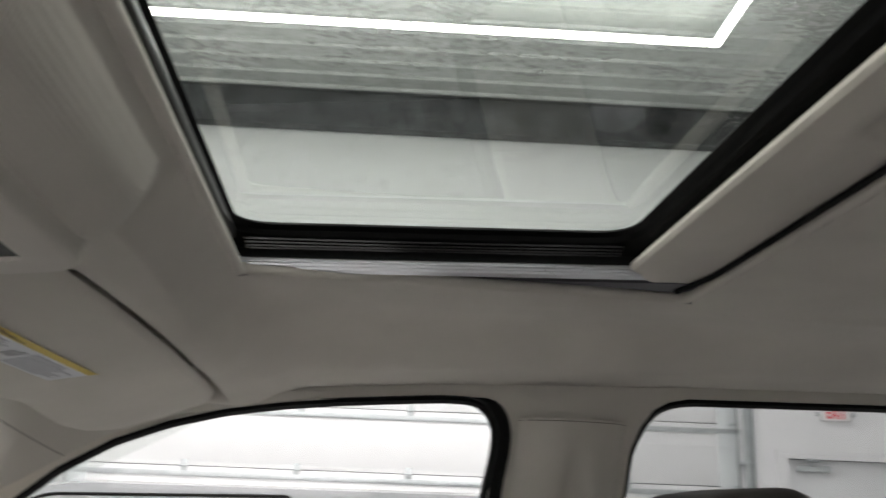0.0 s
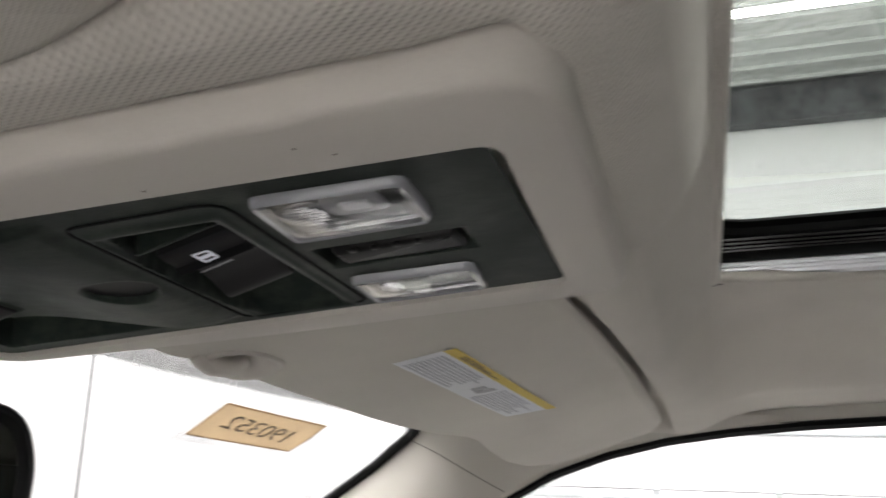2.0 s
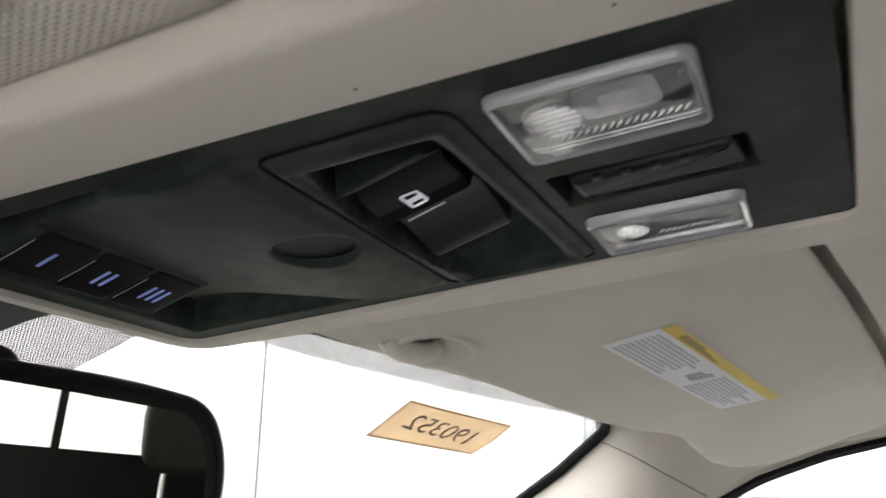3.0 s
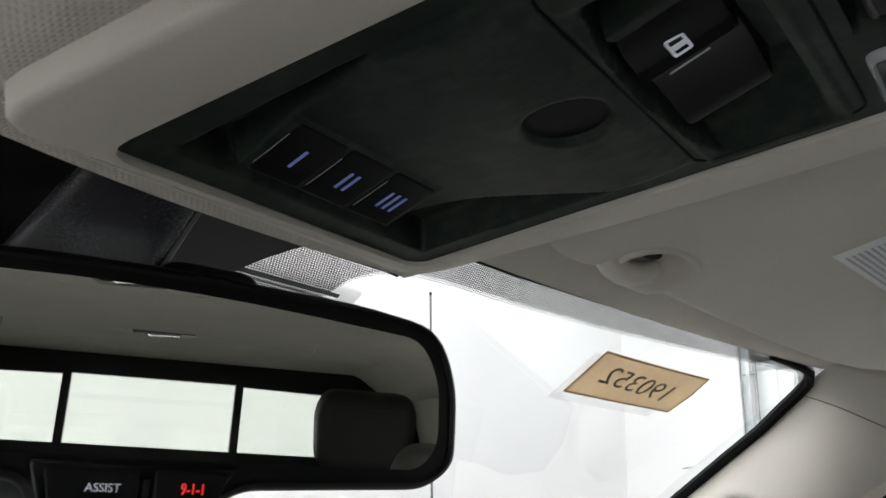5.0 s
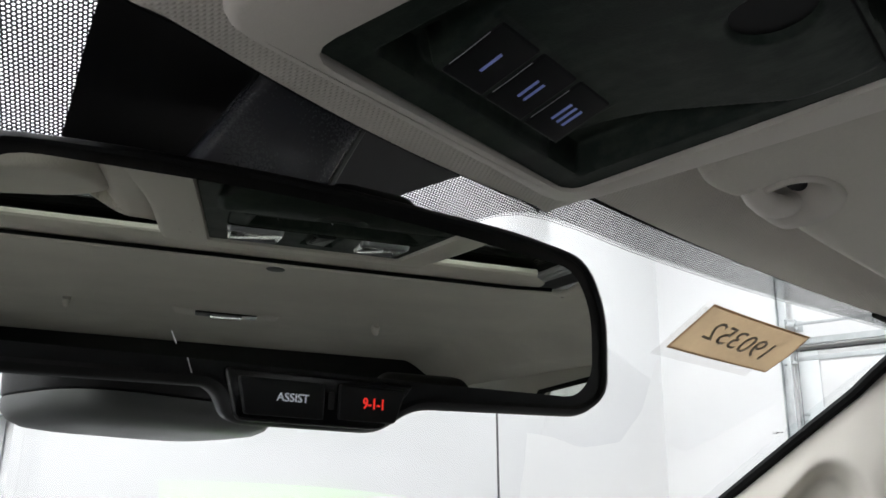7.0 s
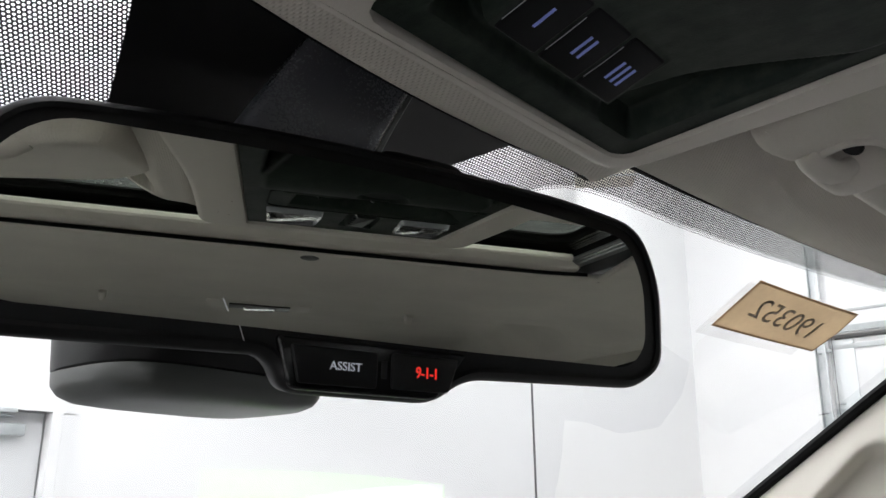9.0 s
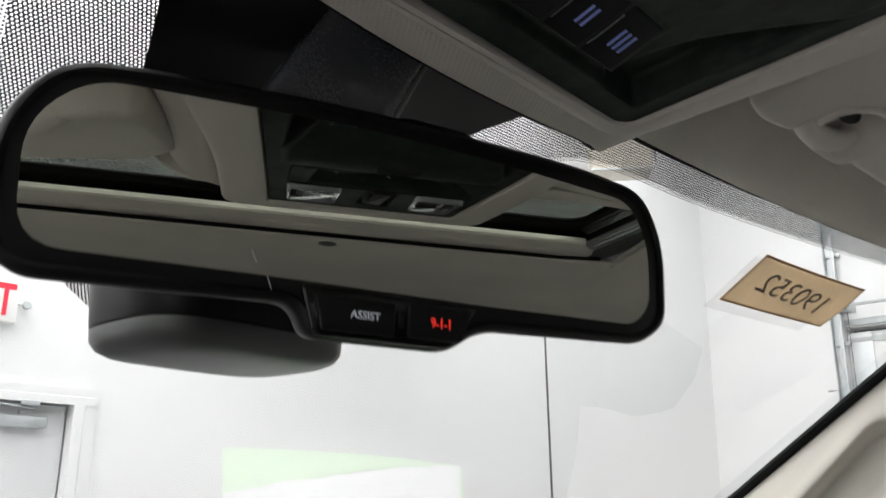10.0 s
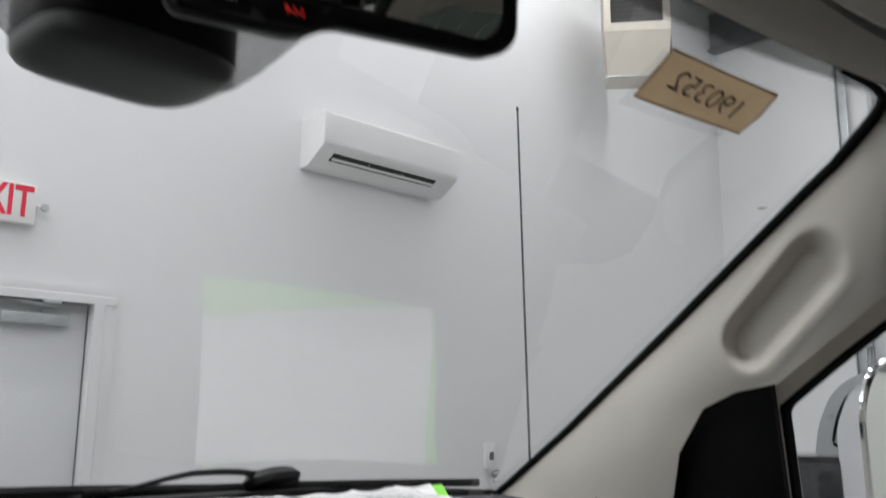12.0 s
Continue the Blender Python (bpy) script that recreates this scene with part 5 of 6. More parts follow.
        if main:
            part("optic_window", slab(rounded([(x0 + 0.0075, y0 + 0.010), (x1 - 0.0135, y0 + 0.010), (x1 - 0.0135, y0 + 0.029), (x0 + 0.0075, y0 + 0.029)], 0.003, 3), 0.0014, 0.0022, 0.0003), M_GREYMARK, lamp, "grey window over the bulb")
            part("bulb", rbox(0.006, 0.009, 0.0010, (x0 + 0.0150, y0 + 0.019, 0.0011), 0.0004), M_LABEL, lamp, "pale bulb behind the window")
        for k in range(16 if main else 12):
            part("optic_tooth", moved(rbox(0.0032, 0.0009, 0.0012, (0, 0, 0), 0.0003), pose(x1 - (0.0098 if main else 0.0120), y0 + 0.006 + 0.0020 * k, 0.0010, 0, 0, 35)), M_OPTIC, lamp)
        for bar in (0.0062, 0.0042):
            part("edge_bar", rbox(0.0009, h - 0.002, 0.0010, (x1 - bar, cy, 0.0010), 0.0003), M_OPTIC, lamp)
        if not main:
            for k in range(6):
                part("lamp_icon", moved(rbox(0.0003, 0.0016, 0.0003, (0, 0.0024, 0), 0), pose(cx + 0.002, y0 + 0.0075, -0.0006, 0, 0, 60 * k)), M_CABLE, lamp)
    # three keys with one, two and three bars
    for k in range(3):
        kx = -0.0228 + 0.0240 * k
        kt = pose(kx, 0.0000, 0.0032, -14, 0, 0)
        key = part("transmitter_key", slab(rounded([(-0.0112, -0.0135), (0.0112, -0.0135), (0.0112, 0.0125), (-0.0112, 0.0125)], 0.0015, 3), 0.0, 0.006, 0.0012), M_KEYBLACK, pan)
        key.matrix_local = kt
        for j in range(k + 1):
            bx = (j - k / 2) * 0.0036
            part("bar_mark", rbox(0.0013, 0.0090, 0.0003, (bx, 0.0, -0.0001), 0), M_BLUEMARK, key, "small blue-lit bar")
    for k in range(3):
        part("key_joint", tube([(-0.0348 + 0.0240 * k, -0.0085, 0.0048), (-0.0348 + 0.0240 * k, 0.0, 0.0026), (-0.0348 + 0.0240 * k, 0.0080, 0.0008)], 0.00014, 6), M_GREYMARK, pan)
    for sx, sy in ((-0.0676, -0.1444), (-0.0688, -0.2010), (-0.0758, -0.1930)):
        part("scuff", spun([(0.0004, 0.0001), (0.0005, -0.0001), (0.0002, -0.0002)], 8, (sx, sy, 0.0)), M_DARKINK, t, "tiny dark scuff")
    return t


M_FACET = surface("bright_faceted_silver", (0.97, 0.97, 0.98), 0.09, 1.0, bump=0, vary=0.03)
M_FROST = surface("frosted_silver_reflector", (0.86, 0.86, 0.87), 0.35, 0.25, bump=0.1, fine=500, vary=0.05, coat=0.6)
M_OPTIC = surface("bright_clear_optic", (0.90, 0.90, 0.92), 0.08, 0.75, bump=0, vary=0.04, coat=1.0)
M_LENSRIM = surface("frosted_clear_plastic", (0.30, 0.305, 0.33), 0.16, 0.0, bump=0.05, vary=0.05, coat=1.0)
console()


# ---- sun visors
def visor(side, m=pose(0, 0, 0)):
    t = thing("sun_visor", "beige cloth-covered sun visor folded up against the roof", "sun visor", m, "sun visors")
    o = [(0.1165, -0.19), (0.1185, -0.10), (0.1215, -0.035), (0.1245, -0.0165), (0.127, -0.008), (0.134, -0.0048), (0.148, -0.0042), (0.1645, -0.0088), (0.1725, -0.0150), (0.1705, -0.0225), (0.1690, -0.0340), (0.1765, -0.0435), (0.191, -0.0485), (0.205, -0.0485), (0.2135, -0.041), (0.2140, -0.030), (0.2105, -0.0205), (0.224, -0.0200), (0.256, -0.0246), (0.300, -0.032), (0.360, -0.0428), (0.407, -0.0532), (0.459, -0.069), (0.485, -0.084), (0.505, -0.091), (0.550, -0.093), (0.600, -0.097), (0.642, -0.108), (0.668, -0.137), (0.672, -0.190), (0.656, -0.234), (0.615, -0.249), (0.550, -0.248), (0.400, -0.240), (0.280, -0.226), (0.190, -0.213)]
    if side < 0:
        o[0] = (0.1180, -0.135)
        o += [(0.160, -0.208), (0.140, -0.190), (0.126, -0.160)]
    o = rounded(o[::-1], 0.006, 3)
    plane = visor_z
    def ring(front, rear, h):
        """The outline moved inwards, by another width along the rear edge than elsewhere."""
        f, b = inset(o, front), inset(o, rear)
        out = []
        for (fx, fy), (bx, by), (x, y) in zip(f, b, o):
            k = 1 - sm(-0.205, -0.18, y)
            px, py = fx + (bx - fx) * k, fy + (by - fy) * k
            out.append((px, py, plane(px, py) + h))
        return out
    rings = [ring(0.010, 0.026, 0.026), ring(0.0040, 0.020, 0.023), ring(0.0006, 0.014, 0.017), ring(0.0, 0.0050, 0.0110), ring(0.0003, 0.0010, 0.0060), ring(0.0015, 0.0, 0.0030), ring(0.0036, 0.0018, 0.0010), ring(0.0062, 0.006, 0.0)]
    face = bmesh.new()
    edge = [face.verts.new((x, y, 0)) for x, y, z in rings[-1]]
    bmesh.ops.triangle_fill(face, use_beauty=True, edges=[face.edges.new((edge[k - 1], edge[k])) for k in range(len(edge))])
    for axis, cuts in (((1, 0, 0), [0.13 + 0.025 * k for k in range(22)]), ((0, 1, 0), [-0.235 + 0.025 * k for k in range(9)])):
        for c in cuts:
            bmesh.ops.bisect_plane(face, geom=face.verts[:] + face.edges[:] + face.faces[:], plane_co=(axis[0] * c, axis[1] * c, 0), plane_no=axis)
    for v in face.verts:
        v.co.z = plane(v.co.x, v.co.y)
    bm = join(loft(rings, caps=(True, False)), face)
    bmesh.ops.remove_doubles(bm, verts=bm.verts, dist=0.0001)
    bmesh.ops.recalc_face_normals(bm, faces=bm.faces)
    body = part("body", mirrored(bm, side), M_KNIT, t, "", 50)
    on = lambda x, y, d: Vector((side * x, y, plane(x, y) - d))
    # hook well at the inner front corner: a moulded bowl with a peg across its mouth
    rim = rounded([(0.1655, -0.0205), (0.1640, -0.0345), (0.1735, -0.0470), (0.190, -0.0525), (0.207, -0.0525), (0.2180, -0.0430), (0.2190, -0.0300), (0.2130, -0.0180), (0.1960, -0.0150), (0.1780, -0.0135)], 0.008, 4)
    cx, cy = 0.1860, -0.0330
    def well(f, h):
        return [(x + (cx - x) * f, y + (cy - y) * f, plane(x, y) + h) for x, y in rim]
    part("clip_surround", mirrored(loft([well(*q) for q in ((-0.03, 0.004), (-0.01, 0.0006), (0.01, -0.0010), (0.05, -0.0018), (0.13, -0.0017), (0.22, -0.0004), (0.33, 0.0028), (0.44, 0.0075), (0.55, 0.0120), (0.66, 0.0150))], caps=(False, True)), side), M_BEIGE, t, "oval beige clip well", 60)
    # black disc in the bowl stands for the shade behind the peg
    slot = [(0.1800 + 0.0110 * math.cos(a), -0.0355 + 0.0050 * math.sin(a)) for a in [2 * math.pi * k / 20 for k in range(20)]]
    part("clip_shade", mirrored(loft([[(x, y, plane(x, y) + h) for x, y in inset(slot, d)] for d, h in ((0.0, 0.0140), (0.0004, 0.0045), (0.002, 0.0060))], caps=(True, True)), side), M_DARKVOID, t, "black disc standing for the shade behind the hook")
    peg = [(0.1640, -0.0185, 0.0040), (0.1700, -0.0195, 0.0008), (0.1780, -0.0210, -0.0010), (0.1860, -0.0238, -0.0006), (0.1930, -0.0268, 0.0010), (0.1975, -0.0290, 0.0045)]
    part("pivot_clip", mirrored(tube([(x, y, plane(x, y) + h) for x, y, h in peg], lambda q: 0.0050 + 0.0016 * math.sin(math.pi * min(1, 0.2 + 0.9 * q)), 14), side), M_BEIGE, t, "beige hook peg", 60)
    return t, plane


vis, vplane = visor(1)
visor(-1, pose(0.004, -0.014, -0.010))
# warning label on the passenger visor: a yellow band over white, printed in lines too small to read
LA, LB, LC, LD = Vector((0.248, -0.1038)), Vector((0.2443, -0.1454)), Vector((0.4409, -0.1750)), Vector((0.4383, -0.1349))


def on_label(s, t, d):
    p = (LA * (1 - s) + LB * s) * (1 - t) + (LD * (1 - s) + LC * s) * t
    return (p.x, p.y, vplane(p.x, p.y) - d)


def label_patch(s0, s1, t0, t1, d, th=0.0003):
    return loft([[on_label(s, t, k) for s, t in ((s0, t0), (s1, t0), (s1, t1), (s0, t1))] for k in (d - th, d)], caps=(True, True))


lab = part("warning_label", grid(4, 20, lambda s, t: on_label(s, t, 0.0006)), M_LABEL, vis, "white and yellow printed warning label")
part("yellow_band", grid(2, 20, lambda s, t: on_label(0.80 + 0.20 * s, t, 0.0009)), M_YELLOW, lab)
random.seed(11)
for col, (t0, t1) in enumerate(((0.04, 0.44), (0.58, 0.96))):
    for k in range(9):
        s0 = 0.08 + 0.075 * k
        part("print_line", label_patch(s0, s0 + 0.026, t0, t1 - random.random() * 0.12, 0.0011), M_INK, lab)
for k in range(3):
    part("print_line", label_patch(0.85 + 0.04 * k, 0.87 + 0.04 * k, 0.10, 0.42 - 0.08 * k, 0.0012), M_KRAFT, lab)
for s0, s1, t0, t1 in ((0.30, 0.55, 0.47, 0.505), (0.38, 0.62, 0.515, 0.55), (0.28, 0.40, 0.51, 0.545)):
    part("pictogram", label_patch(s0, s1, t0, t1, 0.0012), M_GREYMARK, lab)

# ---- number card on the windshield, written to be read from outside
ST = [Vector((0.3779, 1.8711)), Vector((0.5187, 1.8668)), Vector((0.5352, 1.8426)), Vector((0.3904, 1.8462))]


def on_card(s, t, d):
    p = (ST[0] * (1 - s) + ST[1] * s) * (1 - t) + (ST[3] * (1 - s) + ST[2] * s) * t
    if t > 0.5 and s > 0.8:
        p = p + Vector((-0.006 * (s - 0.8) * 5 * (t - 0.5) * 2, 0.0))
    return wind(p.x, p.y, d)


card = thing("number_card", "tan card with a handwritten number taped to the windshield", "card", pose(0, 0, 0))
part("tape_sheet", grid(12, 8, lambda s, t: on_card(-0.05 + 0.92 * s, 0.1 + 1.12 * t, 0.0012)), M_TAPE, card, "clear plastic sleeve")
part("card", grid(16, 8, lambda s, t: on_card(s, t, 0.0022)), M_KRAFT, card)
for s0, s1, t0, t1 in ((0, 1, 0, 0.04), (0, 1, 0.96, 1), (0, 0.014, 0.04, 0.96), (0.986, 1, 0.04, 0.96)):
    part("border", grid(12, 8, lambda s, t: on_card(s0 + (s1 - s0) * s, t0 + (t1 - t0) * t, 0.0027)), M_KRAFT_EDGE, card, "dark brown border")
o, r, u = on_card(0.52, 0.52, 0.0030), on_card(0.42, 0.52, 0.0030), on_card(0.52, 0.42, 0.0030)
ex = (r - o).normalized()
ey = ((u - o) - ex * (u - o).dot(ex)).normalized()
ez = ex.cross(ey)
mm = Matrix(((ex.x, ey.x, ez.x, o.x), (ex.y, ey.y, ez.y, o.y), (ex.z, ey.z, ez.z, o.z), (0, 0, 0, 1)))
lettering("number", "190352", 0.0265, M_DARKINK, card, mm @ pose(0.002, 0.0, 0, 0, 0, 4) @ Matrix.Diagonal((1.26, 1.10, 1, 1)), shear=0.05, thick=0.00015, bold=-0.0001, label="handwritten number 190352")


# ---- rear view mirror; local x along its width, y up, z towards the seats
MIR = pose(-0.0115, 0.0770, 1.7980, 92.0, 0, -17.6)


def mirror():
    t = thing("rear_view_mirror", "black framed rear-view mirror with assist and emergency keys", "mirror", MIR)
    o = rounded([(-0.1415, -0.030), (-0.130, -0.0405), (-0.041, -0.0385), (-0.036, -0.0500), (0.022, -0.0500), (0.036, -0.0400), (0.122, -0.0370), (0.1370, -0.027), (0.1375, 0.010), (0.1255, 0.0345), (0.085, 0.0395), (-0.010, 0.0410), (-0.080, 0.0375), (-0.125, 0.0325), (-0.1415, 0.008)], [0.012, 0.012, 0.006, 0.006, 0.008, 0.010, 0.010, 0.010, 0.03, 0.013, 0.05, 0.05, 0.05, 0.014, 0.03], 6)
    g = rounded([(-0.1310, -0.0310), (-0.041, -0.0300), (0.036, -0.0300), (0.117, -0.0290), (0.1265, -0.019), (0.1265, 0.009), (0.1165, 0.0275), (0.0, 0.0335), (-0.116, 0.0265), (-0.1330, 0.008)], [0.014, 0.01, 0.01, 0.010, 0.010, 0.03, 0.014, 0.1, 0.014, 0.03], 6)
    shell = [[(x, y, 0.0) for x, y in inset(o, 0.0045)], [(x, y, 0.0008) for x, y in inset(o, 0.003)], [(x, y, 0.0) for x, y in inset(o, 0.0012)], [(x, y, -0.003) for x, y in o], [(x, y, -0.012) for x, y in inset(o, 0.0015)], [(x, y, -0.024) for x, y in inset(o, 0.008)], [(x * 0.86, y * 0.72, -0.034) for x, y in inset(o, 0.010)]]
    part("shell", loft(shell, caps=(False, True)), M_BLACK, t, "black plastic shell", 50)
    face = part("face_plate", slab(inset(o, 0.0040), -0.004, -0.0006, 0.0004), M_BLACK, t)
    glass = part("mirror_glass", loft([[(x, y, 0.0) for x, y in g], [(x, y, -0.003) for x, y in g]], caps=(True, True)), M_MIRROR, t, "silvered mirror glass", 20)
    chin = part("key_strip", slab(rounded([(-0.0400, -0.0312), (0.0350, -0.0312), (0.0215, -0.0488), (-0.0345, -0.0488)], 0.003, 4), -0.003, 0.0016, 0.0012), M_GLOSSBLACK, t, "glossy black key strip")
    for x0, x1, y in ((-0.0320, -0.0030, -0.0405), (0.0025, 0.0300, -0.0400)):
        part("key", slab(rounded([(x0, y - 0.0062), (x1 - 0.004 * (x0 > 0), y - 0.0062), (x1, y + 0.0062), (x0 - 0.003 * (x0 < 0), y + 0.0062)], 0.0012, 3), 0.001, 0.0028, 0.0007), M_BLACK, chin)
    lettering("assist_text", "ASSIST", 0.0041, M_WHITEMARK, chin, pose(-0.0152, -0.0403, 0.0030), label="white letters ASSIST")
    lettering("emergency_text", "9-1-1", 0.0054, M_REDMARK, chin, pose(0.0165, -0.0400, 0.0030) @ Matrix.Diagonal((0.80, 1, 1, 1)), bold=0.00008, label="red lit digits 9-1-1")
    part("ambient_sensor", rbox(0.0022, 0.006, 0.001, (-0.0003, -0.0400, 0.0022), 0.0003), M_DARKVOID, chin)
    for sx, sy, l in ((-0.058, -0.022, 0.004), (-0.052, -0.030, 0.005)):
        part("scratch", tube([(sx, sy, 0.0002), (sx + 0.002, sy - l, 0.0002)], 0.00018, 5), M_LABEL, glass, "fine scratch")
    part("mount_joint", slab(rounded([(-0.004, 0.030), (0.044, 0.030), (0.040, 0.0465), (0.000, 0.0465)], 0.008, 4), -0.034, -0.008, 0.005), M_BLACK, t, "black joint behind the mirror top")
    # cable cover up to the roof
    a, b = MIR.inverted() @ Vector((-0.044, 0.112, 1.812)), MIR.inverted() @ Vector((-0.007, 0.080, 1.902))
    rings = []
    for k in range(9):
        s = k / 8
        c = a.lerp(b, s) + Vector((0, 0, -0.006 * math.sin(math.pi * s)))
        w, d = 0.030 - 0.006 * s, 0.012
        rings.append([tuple(c + Vector((w * math.copysign(abs(math.cos(q)) ** 0.30, math.cos(q)), 0, d * math.copysign(abs(math.sin(q)) ** 0.55, math.sin(q))))) for q in [2 * math.pi * j / 24 for j in range(24)]])
    cover = part("mount_cover", loft(rings, caps=(True, True)), M_SATIN, t, "black mounting cover", 50)
    # the highlight on the rounded right edge, built as a paler strip
    part("edge_highlight", tube([Vector(r[0]) + Vector((-0.0005, 0, 0.006)) for r in rings], 0.0022, 8), M_UNDERSIDE, cover, "paler strip standing for the highlight along the cover edge")
    return t


mirror()


def sensor_housing():
    t = thing("sensor_housing", "black plastic sensor housing on the glass behind the mirror", "housing", pose(-0.016, 0.182, 1.7505))
    def ring(z, w, d, off):
        return [(w * math.copysign(abs(math.cos(q)) ** 0.46, math.cos(q)), off + d * math.copysign(abs(math.sin(q)) ** 0.6, math.sin(q)), z) for q in [2 * math.pi * j / 64 for j in range(64)]]
    part("shell", loft([ring(0.0122, 0.0508, 0.0380, 0.002), ring(0.0130, 0.0516, 0.0390, 0.002), ring(0.045, 0.0520, 0.0430, 0.004), ring(0.078, 0.0520, 0.0460, 0.006)], caps=(True, True)), M_BLACK, t, "smooth black upper shell", 60)
    part("lower_cover", loft([ring(0.0, 0.0280, 0.0180, 0.002), ring(0.0003, 0.0370, 0.0260, 0.002), ring(0.0014, 0.0440, 0.0325, 0.002), ring(0.0036, 0.0485, 0.0365, 0.002), ring(0.0070, 0.0510, 0.0384, 0.002), ring(0.0118, 0.0514, 0.0388, 0.002)], caps=(True, True)), M_UNDERSIDE, t, "smooth black lower cover, greyed for the light it reflects", 60)
    return t


sensor_housing()


# ---- sunroof
def sunroof():
    t = thing("sunroof", "tinted glass sunroof with its beige shade pushed back", "sunroof", pose(0, 0, 0))
    gl = part("glass", grid(4, 4, lambda s, u: (-0.36 + 0.72 * s, -0.66 + 0.41 * u, 1.9935 + lift(-0.66 + 0.41 * u))), M_ROOF_GLASS, t, "dusty tinted roof glass")
    hole = rounded([(-0.340, -0.6195), (0.340, -0.6195), (0.340, -0.2975), (-0.340, -0.2975)], 0.030, 7)
    low = rounded([(-0.3575, -0.640), (0.3575, -0.640), (0.3575, -0.2940), (-0.3575, -0.2940)], 0.012, 7)
    rings = [[(x, y, 1.9895 + lift(y)) for x, y in inset(hole, -0.001)], [(x, y, 1.9865 + lift(y)) for x, y in inset(hole, -0.006)], [(x, y, 1.982 + lift(y)) for x, y in inset(hole, -0.008)], [(x, y, 1.980 + lift(y)) for x, y in inset(hole, -0.014)], [(x, y, 1.974 + lift(y)) for x, y in low], [(x, y, 1.966 + lift(y)) for x, y in low]]
    part("frame", loft(rings), M_RUBBER, t, "black rubber sunroof frame", 30)
    for side in (-1, 1):
        for k, (x, z, bend) in enumerate(((0.344, 1.9805, 0.002), (0.347, 1.9785, 0.0025), (0.350, 1.9765, 0.0015), (0.353, 1.9750, 0.0005))):
            part("guide_cable", tube([(side * (x + bend * math.sin(math.pi * s / 12)), -0.302 - 0.315 * s / 12, z - 0.002 + lift(-0.302 - 0.315 * s / 12)) for s in range(13)], 0.0014, 6), M_GLOSSBLACK, t)
        prof = [(0.3590, 0.9700), (0.3596, 0.9632), (0.3612, 0.9626), (0.3617, 0.9644), (0.3630, 0.9638), (0.3637, 0.9614), (0.3655, 0.9608), (0.3662, 0.9630), (0.3690, 0.9622), (0.3697, 0.9598), (0.3755, 0.9580), (0.3765, 0.9680)]
        ring = lambda y: [(side * x, y, 1 + z + lift(y)) for x, z in prof]
        part("rail", loft([ring(-0.297), ring(-0.40), ring(-0.52), ring(-0.66)], closed=False), M_ALU, t, "bright ridged aluminium guide rail", 25)
        # added black tray, in place of the shade in the gap past the rail
        tray = [(0.3765, 0.9665), (0.3850, 0.9700), (0.4450, 0.9730)]
        part("dark_gap_tray", loft([[(side * x, y, 1 + z + lift(y)) for x, z in tray] for y in (-0.297, -0.5, -0.95)], closed=False), M_RUBBER, t, "black tray darkening the gap beside the rail", 25)
    # shade: a beige board with a rolled front edge, pushed back over the roof lining
    def shade(s, u):
        v = u * 0.60
        half = 0.372 + 0.014 * sm(0.0, 0.06, v) - 0.016 * (1 - sm(0.0, 0.018, v))
        x = half * (2 * s - 1)
        roll = 0.010 * (1 - sm(0.0, 0.025, v))
        y = -0.630 - v
        hand = (1 - sm(0.052, 0.062, abs(x))) * (1 - sm(0.010, 0.015, abs(y + 0.672)))
        return (x, y, 1.9585 + lift(y) + roll * 0.6 + 0.006 * hand - 0.004 * (1 - sm(0.0, 0.05, v)))
    sh = part("shade", grid(100, 80, shade), M_KNIT, t, "beige cloth sunshade", 60)
    part("shade_edge", tube([(-0.356 + 0.712 * k / 20, -0.631, 1.9655 + lift(-0.62)) for k in range(21)], 0.0050, 8), M_KNIT, sh)
    part("pull_recess", slab(rounded([(-0.05, -0.680), (0.05, -0.680), (0.05, -0.665), (-0.05, -0.665)], 0.006, 4), 1.9610 + lift(-0.66), 1.9640 + lift(-0.66), 0.001), M_BEIGE, sh, "smooth beige pull recess")
    part("cross_bar", rbox(0.70, 0.030, 0.010, (0, -0.645, 1.9840 + lift(-0.652)), 0.003), M_RUBBER, t)
    part("front_strip", rbox(0.64, 0.004, 0.008, (0, -0.2960, 1.9745), 0.0015), M_BLACK, t, "dull strip of the front frame")
    # black strip gives the shade in the slit between sunshade and lining
    part("rear_gap_shade", tube([(-0.400 + 0.80 * k / 30, -0.6945 + 0.012 * max(0, abs(k - 15) / 15 - 0.85) / 0.15, 1.9700) for k in range(31)], 0.0026, 8), M_RUBBER, t, "black strip standing for the dark gap at the lining edge")
    return t


sunroof()


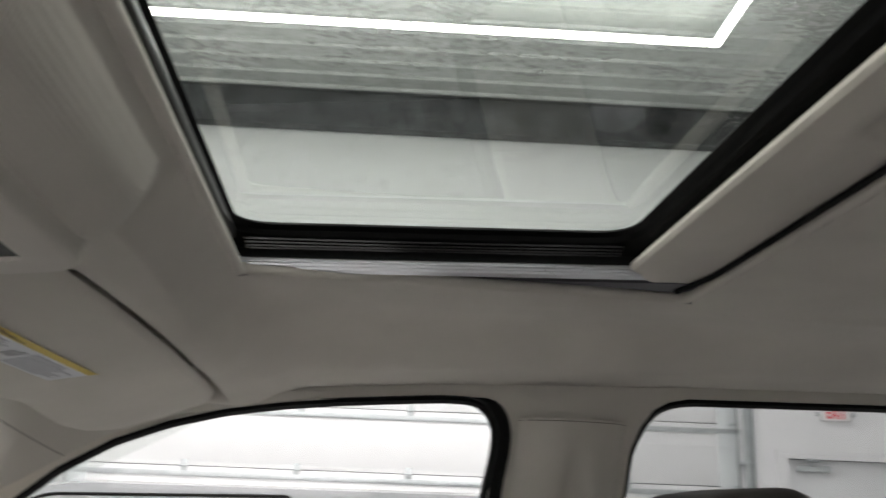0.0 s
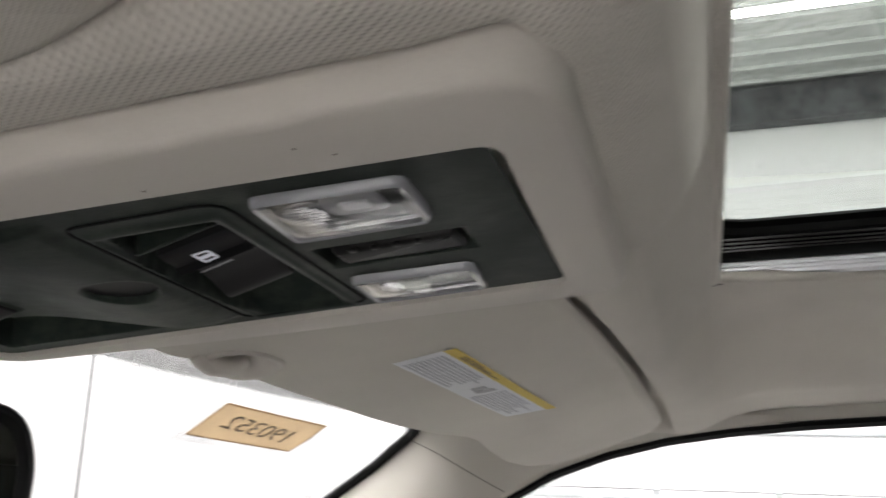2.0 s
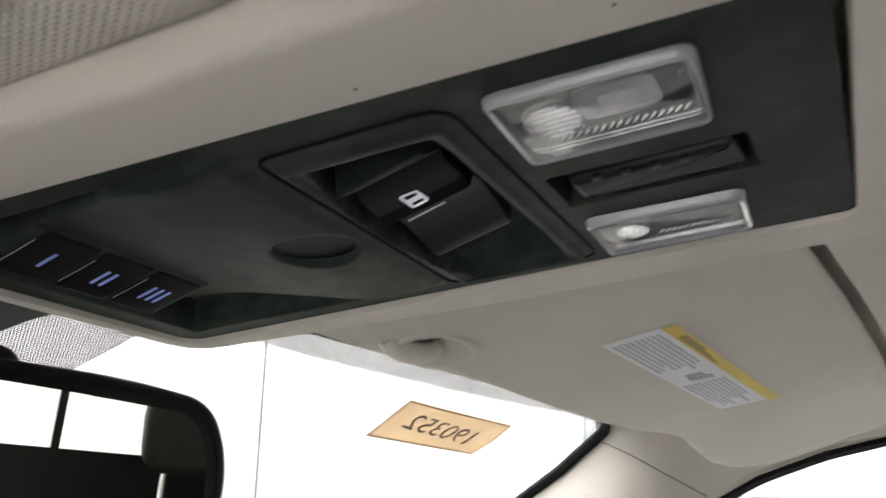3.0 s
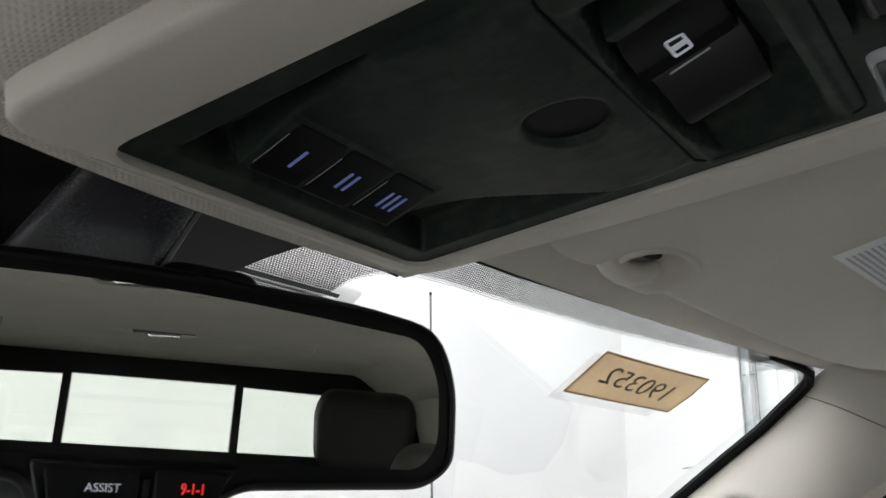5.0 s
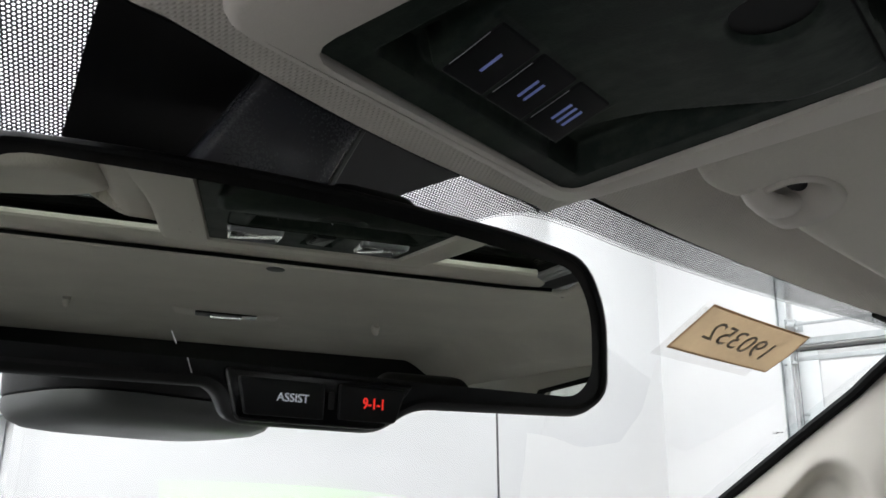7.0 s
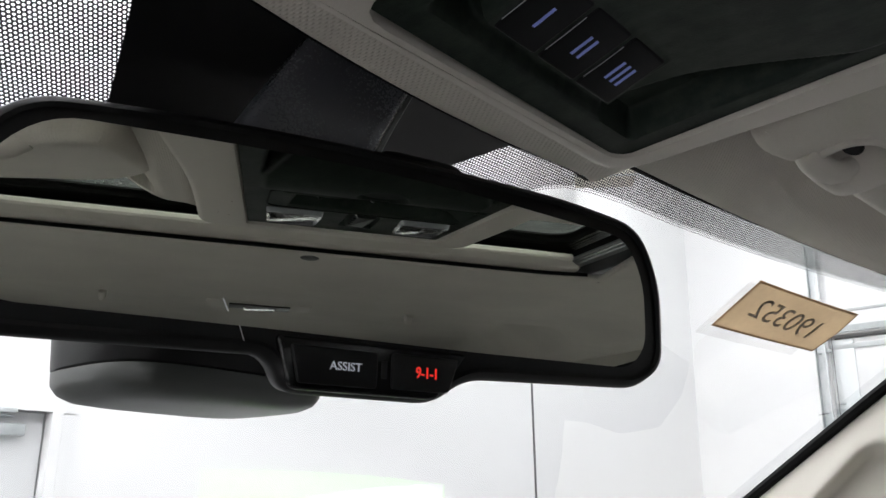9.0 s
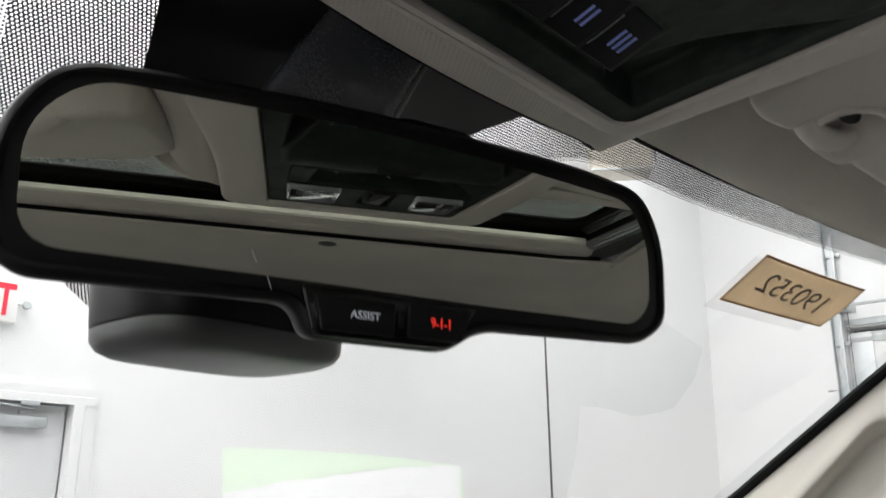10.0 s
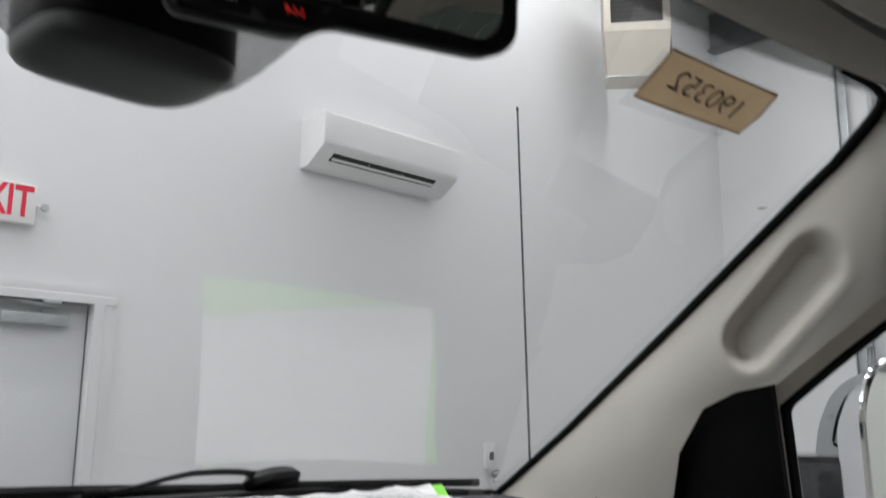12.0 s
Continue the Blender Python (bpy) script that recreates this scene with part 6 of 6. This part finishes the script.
# ---- seats, seen in the mirror and over the sills
def seat(m, label):
    t = thing("truck_seat", label, "seat", m, "truck seats")
    part("headrest", slab(rounded([(-0.110, -0.09), (0.110, -0.09), (0.122, 0.05), (0.100, 0.10), (-0.100, 0.10), (-0.122, 0.05)], 0.05, 6), -0.055, 0.055, 0.035, 5), M_SEAT, t, "black leather headrest").matrix_local = pose(0, 0, 0.93, 82)
    for sx in (-1, 1):
        part("headrest_post", tube([(sx * 0.06, 0, 0.70), (sx * 0.06, 0, 0.88)], 0.007, 8), M_CHROME, t)
    part("backrest", slab(rounded([(-0.25, -0.35), (0.25, -0.35), (0.26, 0.20), (0.18, 0.36), (-0.18, 0.36), (-0.26, 0.20)], 0.08, 6), -0.07, 0.07, 0.045, 5), M_SEAT, t, "black leather backrest").matrix_local = pose(0, 0, 0.40, 80)
    low = 0.757 - m.translation.z
    part("seat_base", rbox(0.46, 0.42, -low, (0, 0.26, low / 2), 0.005), M_DASH, t)
    part("cushion", rbox(0.52, 0.50, 0.16, (0, 0.28, 0.08), 0.05, 4), M_SEAT, t, "black leather cushion")
    return t


seat(pose(0.42, -0.73, 0.768), "black leather front seat with a headrest")
seat(pose(-0.46, -0.98, 0.768), "black leather front seat with a headrest")
for sx in (-0.485, 0.485):
    seat(pose(sx, -1.66, 0.905), "black leather rear seat with a headrest")

# rear roof lamp and coat hooks
dome = thing("rear_dome_lamp", "clear rear dome lamp set in the beige roof lining", "lamp", pose(0, -1.33, lining_z(0, -1.33)))
part("rim", slab(rounded([(-0.10, -0.045), (0.10, -0.045), (0.10, 0.045), (-0.10, 0.045)], 0.03, 6), -0.012, 0.006, 0.006), M_BEIGE, dome)
part("lamp_base", slab(rounded([(-0.058, -0.027), (0.058, -0.027), (0.058, 0.027), (-0.058, 0.027)], 0.006, 4), -0.0145, -0.008, 0.002), M_BLACK, dome, "dark lamp base")
part("lens", slab(rounded([(-0.030, -0.020), (0.030, -0.020), (0.030, 0.020), (-0.030, 0.020)], 0.006, 4), -0.018, -0.012, 0.002), M_LENSRIM, dome, "ribbed clear lens")
for sx in (-0.275, 0.275):
    hook = thing("coat_hook", "small beige coat hook on the roof lining", "hook", pose(sx, -1.25, lining_z(sx, -1.25)), "coat hooks")
    part("base", spun([(0.026, 0.004), (0.026, -0.004), (0.018, -0.008)], 18), M_BEIGE, hook)
    part("hook", tube([(0, 0, -0.006), (0, 0.006, -0.024), (0, 0.020, -0.030), (0, 0.030, -0.020)], 0.006, 8), M_BEIGE, hook)
tagged(part("roof_microphone", moved(spun([(0.012, 0.004), (0.012, -0.001), (0.009, -0.002)], 18), pose(0.034, -0.726, lining_z(0.034, -0.726))), M_CABLE), "round grey microphone grille in the roof lining", "microphone")


# ---- door mirrors outside
def door_mirror(side):
    t = thing("door_mirror", "large door mirror with a chrome rim outside the window", "wing mirror", pose(side * 1.194, 0.140, 1.512, 0, 0, side * -30), "door mirrors")
    o = rounded([(-0.10, -0.16), (0.10, -0.16), (0.105, 0.10), (0.085, 0.155), (-0.07, 0.16), (-0.105, 0.10)], 0.035, 6)
    stand = pose(0, 0, 0, 90)
    part("shell", moved(loft([[(x, y, 0.0) for x, y in o], [(x, y, -0.02) for x, y in inset(o, 0.012)], [(x * 0.75, y * 0.8, -0.07) for x, y in o], [(x * 0.5, y * 0.6, -0.11) for x, y in o]], caps=(False, True)), stand), M_CHROME, t, "bright chrome mirror shell", 50)
    part("rim", moved(tube([(x, y, 0.0) for x, y in o], 0.006, 8, closed=True), stand), M_CHROME, t)
    part("mirror_glass", moved(slab(inset(o, 0.008), -0.012, -0.006, 0.001), stand), M_MIRROR, t)
    part("arm", tube([(-side * 0.06, 0.03, -0.10), (-side * 0.22, 0.05, -0.17), (-side * 0.34, 0.06, -0.22)], 0.035, 12), M_BLACK, t)
    return t


door_mirror(1)
door_mirror(-1)


# ---- a van parked beside the truck, seen past the door mirror
def parked_van(m):
    t = thing("parked_van", "dark van with a grey cab parked in the workshop", "van", m)
    o = rounded([(-2.6, 0.35), (2.3, 0.35), (2.35, 1.10), (2.25, 1.38), (1.15, 1.44), (-2.6, 1.44)], [0.08, 0.12, 0.15, 0.2, 0.08, 0.08], 5)
    ring = lambda x, k: [(x, a, 0.9 + (b - 0.9) * k) for a, b in o]
    part("lower_body", loft([ring(-0.92, 0.94), ring(-0.95, 0.99), ring(-0.93, 1.0), ring(0.93, 1.0), ring(0.95, 0.99), ring(0.92, 0.94)], caps=(True, True)), M_CARBLACK, t, "black painted body")
    c = rounded([(-2.5, 1.435), (1.14, 1.435), (1.12, 1.56), (1.05, 1.72), (0.92, 1.80), (0.70, 1.83), (-2.5, 1.84)], [0.05, 0.02, 0.05, 0.08, 0.08, 0.1, 0.1], 7)
    ring2 = lambda x, k: [(x, a, 1.435 + (b - 1.435) * k) for a, b in c]
    part("cab", loft([ring2(-0.86, 0.97), ring2(-0.80, 1.0), ring2(0.80, 1.0), ring2(0.86, 0.97)], caps=(True, True)), M_CARGREY, t, "grey painted cab")
    g = rounded([(-0.2, 1.48), (1.06, 1.48), (1.03, 1.60), (0.97, 1.71), (0.84, 1.765), (-0.2, 1.79)], [0.03, 0.03, 0.05, 0.07, 0.06, 0.03], 6)
    part("side_window", loft([[(-0.868, a, b) for a, b in g], [(-0.862, a, b) for a, b in inset(g, -0.004)]], caps=(True, False)), M_DARKGLASS, t, "grey reflecting side window")
    part("window_gasket", tube([(-0.866, a, b) for a, b in g], 0.008, 6, closed=True), M_RUBBER, t)
    part("window_patch", rbox(0.004, 0.12, 0.075, (-0.873, 0.55, 1.545), 0), M_LABEL, t, "small white patch on the side window")
    for y in (-1.75, 1.55):
        for x in (-0.86, 0.86):
            w = part("wheel", spun([(0.20, -0.10), (0.33, -0.10), (0.352, -0.07), (0.352, 0.07), (0.33, 0.10), (0.20, 0.10)], 28), M_RUBBER, t)
            w.matrix_local = pose(x, y, 0.352, 0, 90)
            part("rim", spun([(0.05, -0.104), (0.20, -0.102), (0.21, -0.08), (0.21, 0.08), (0.20, 0.102), (0.05, 0.104)], 24), M_ALU, w)
    part("wiper_hump", tube([(-0.7, 1.08, 1.44), (-0.66, 1.02, 1.475), (-0.62, 0.96, 1.46)], 0.02, 8), M_RUBBER, t)
    return t


parked_van(pose(4.50, 0.02, 0, 0, 0, -3))
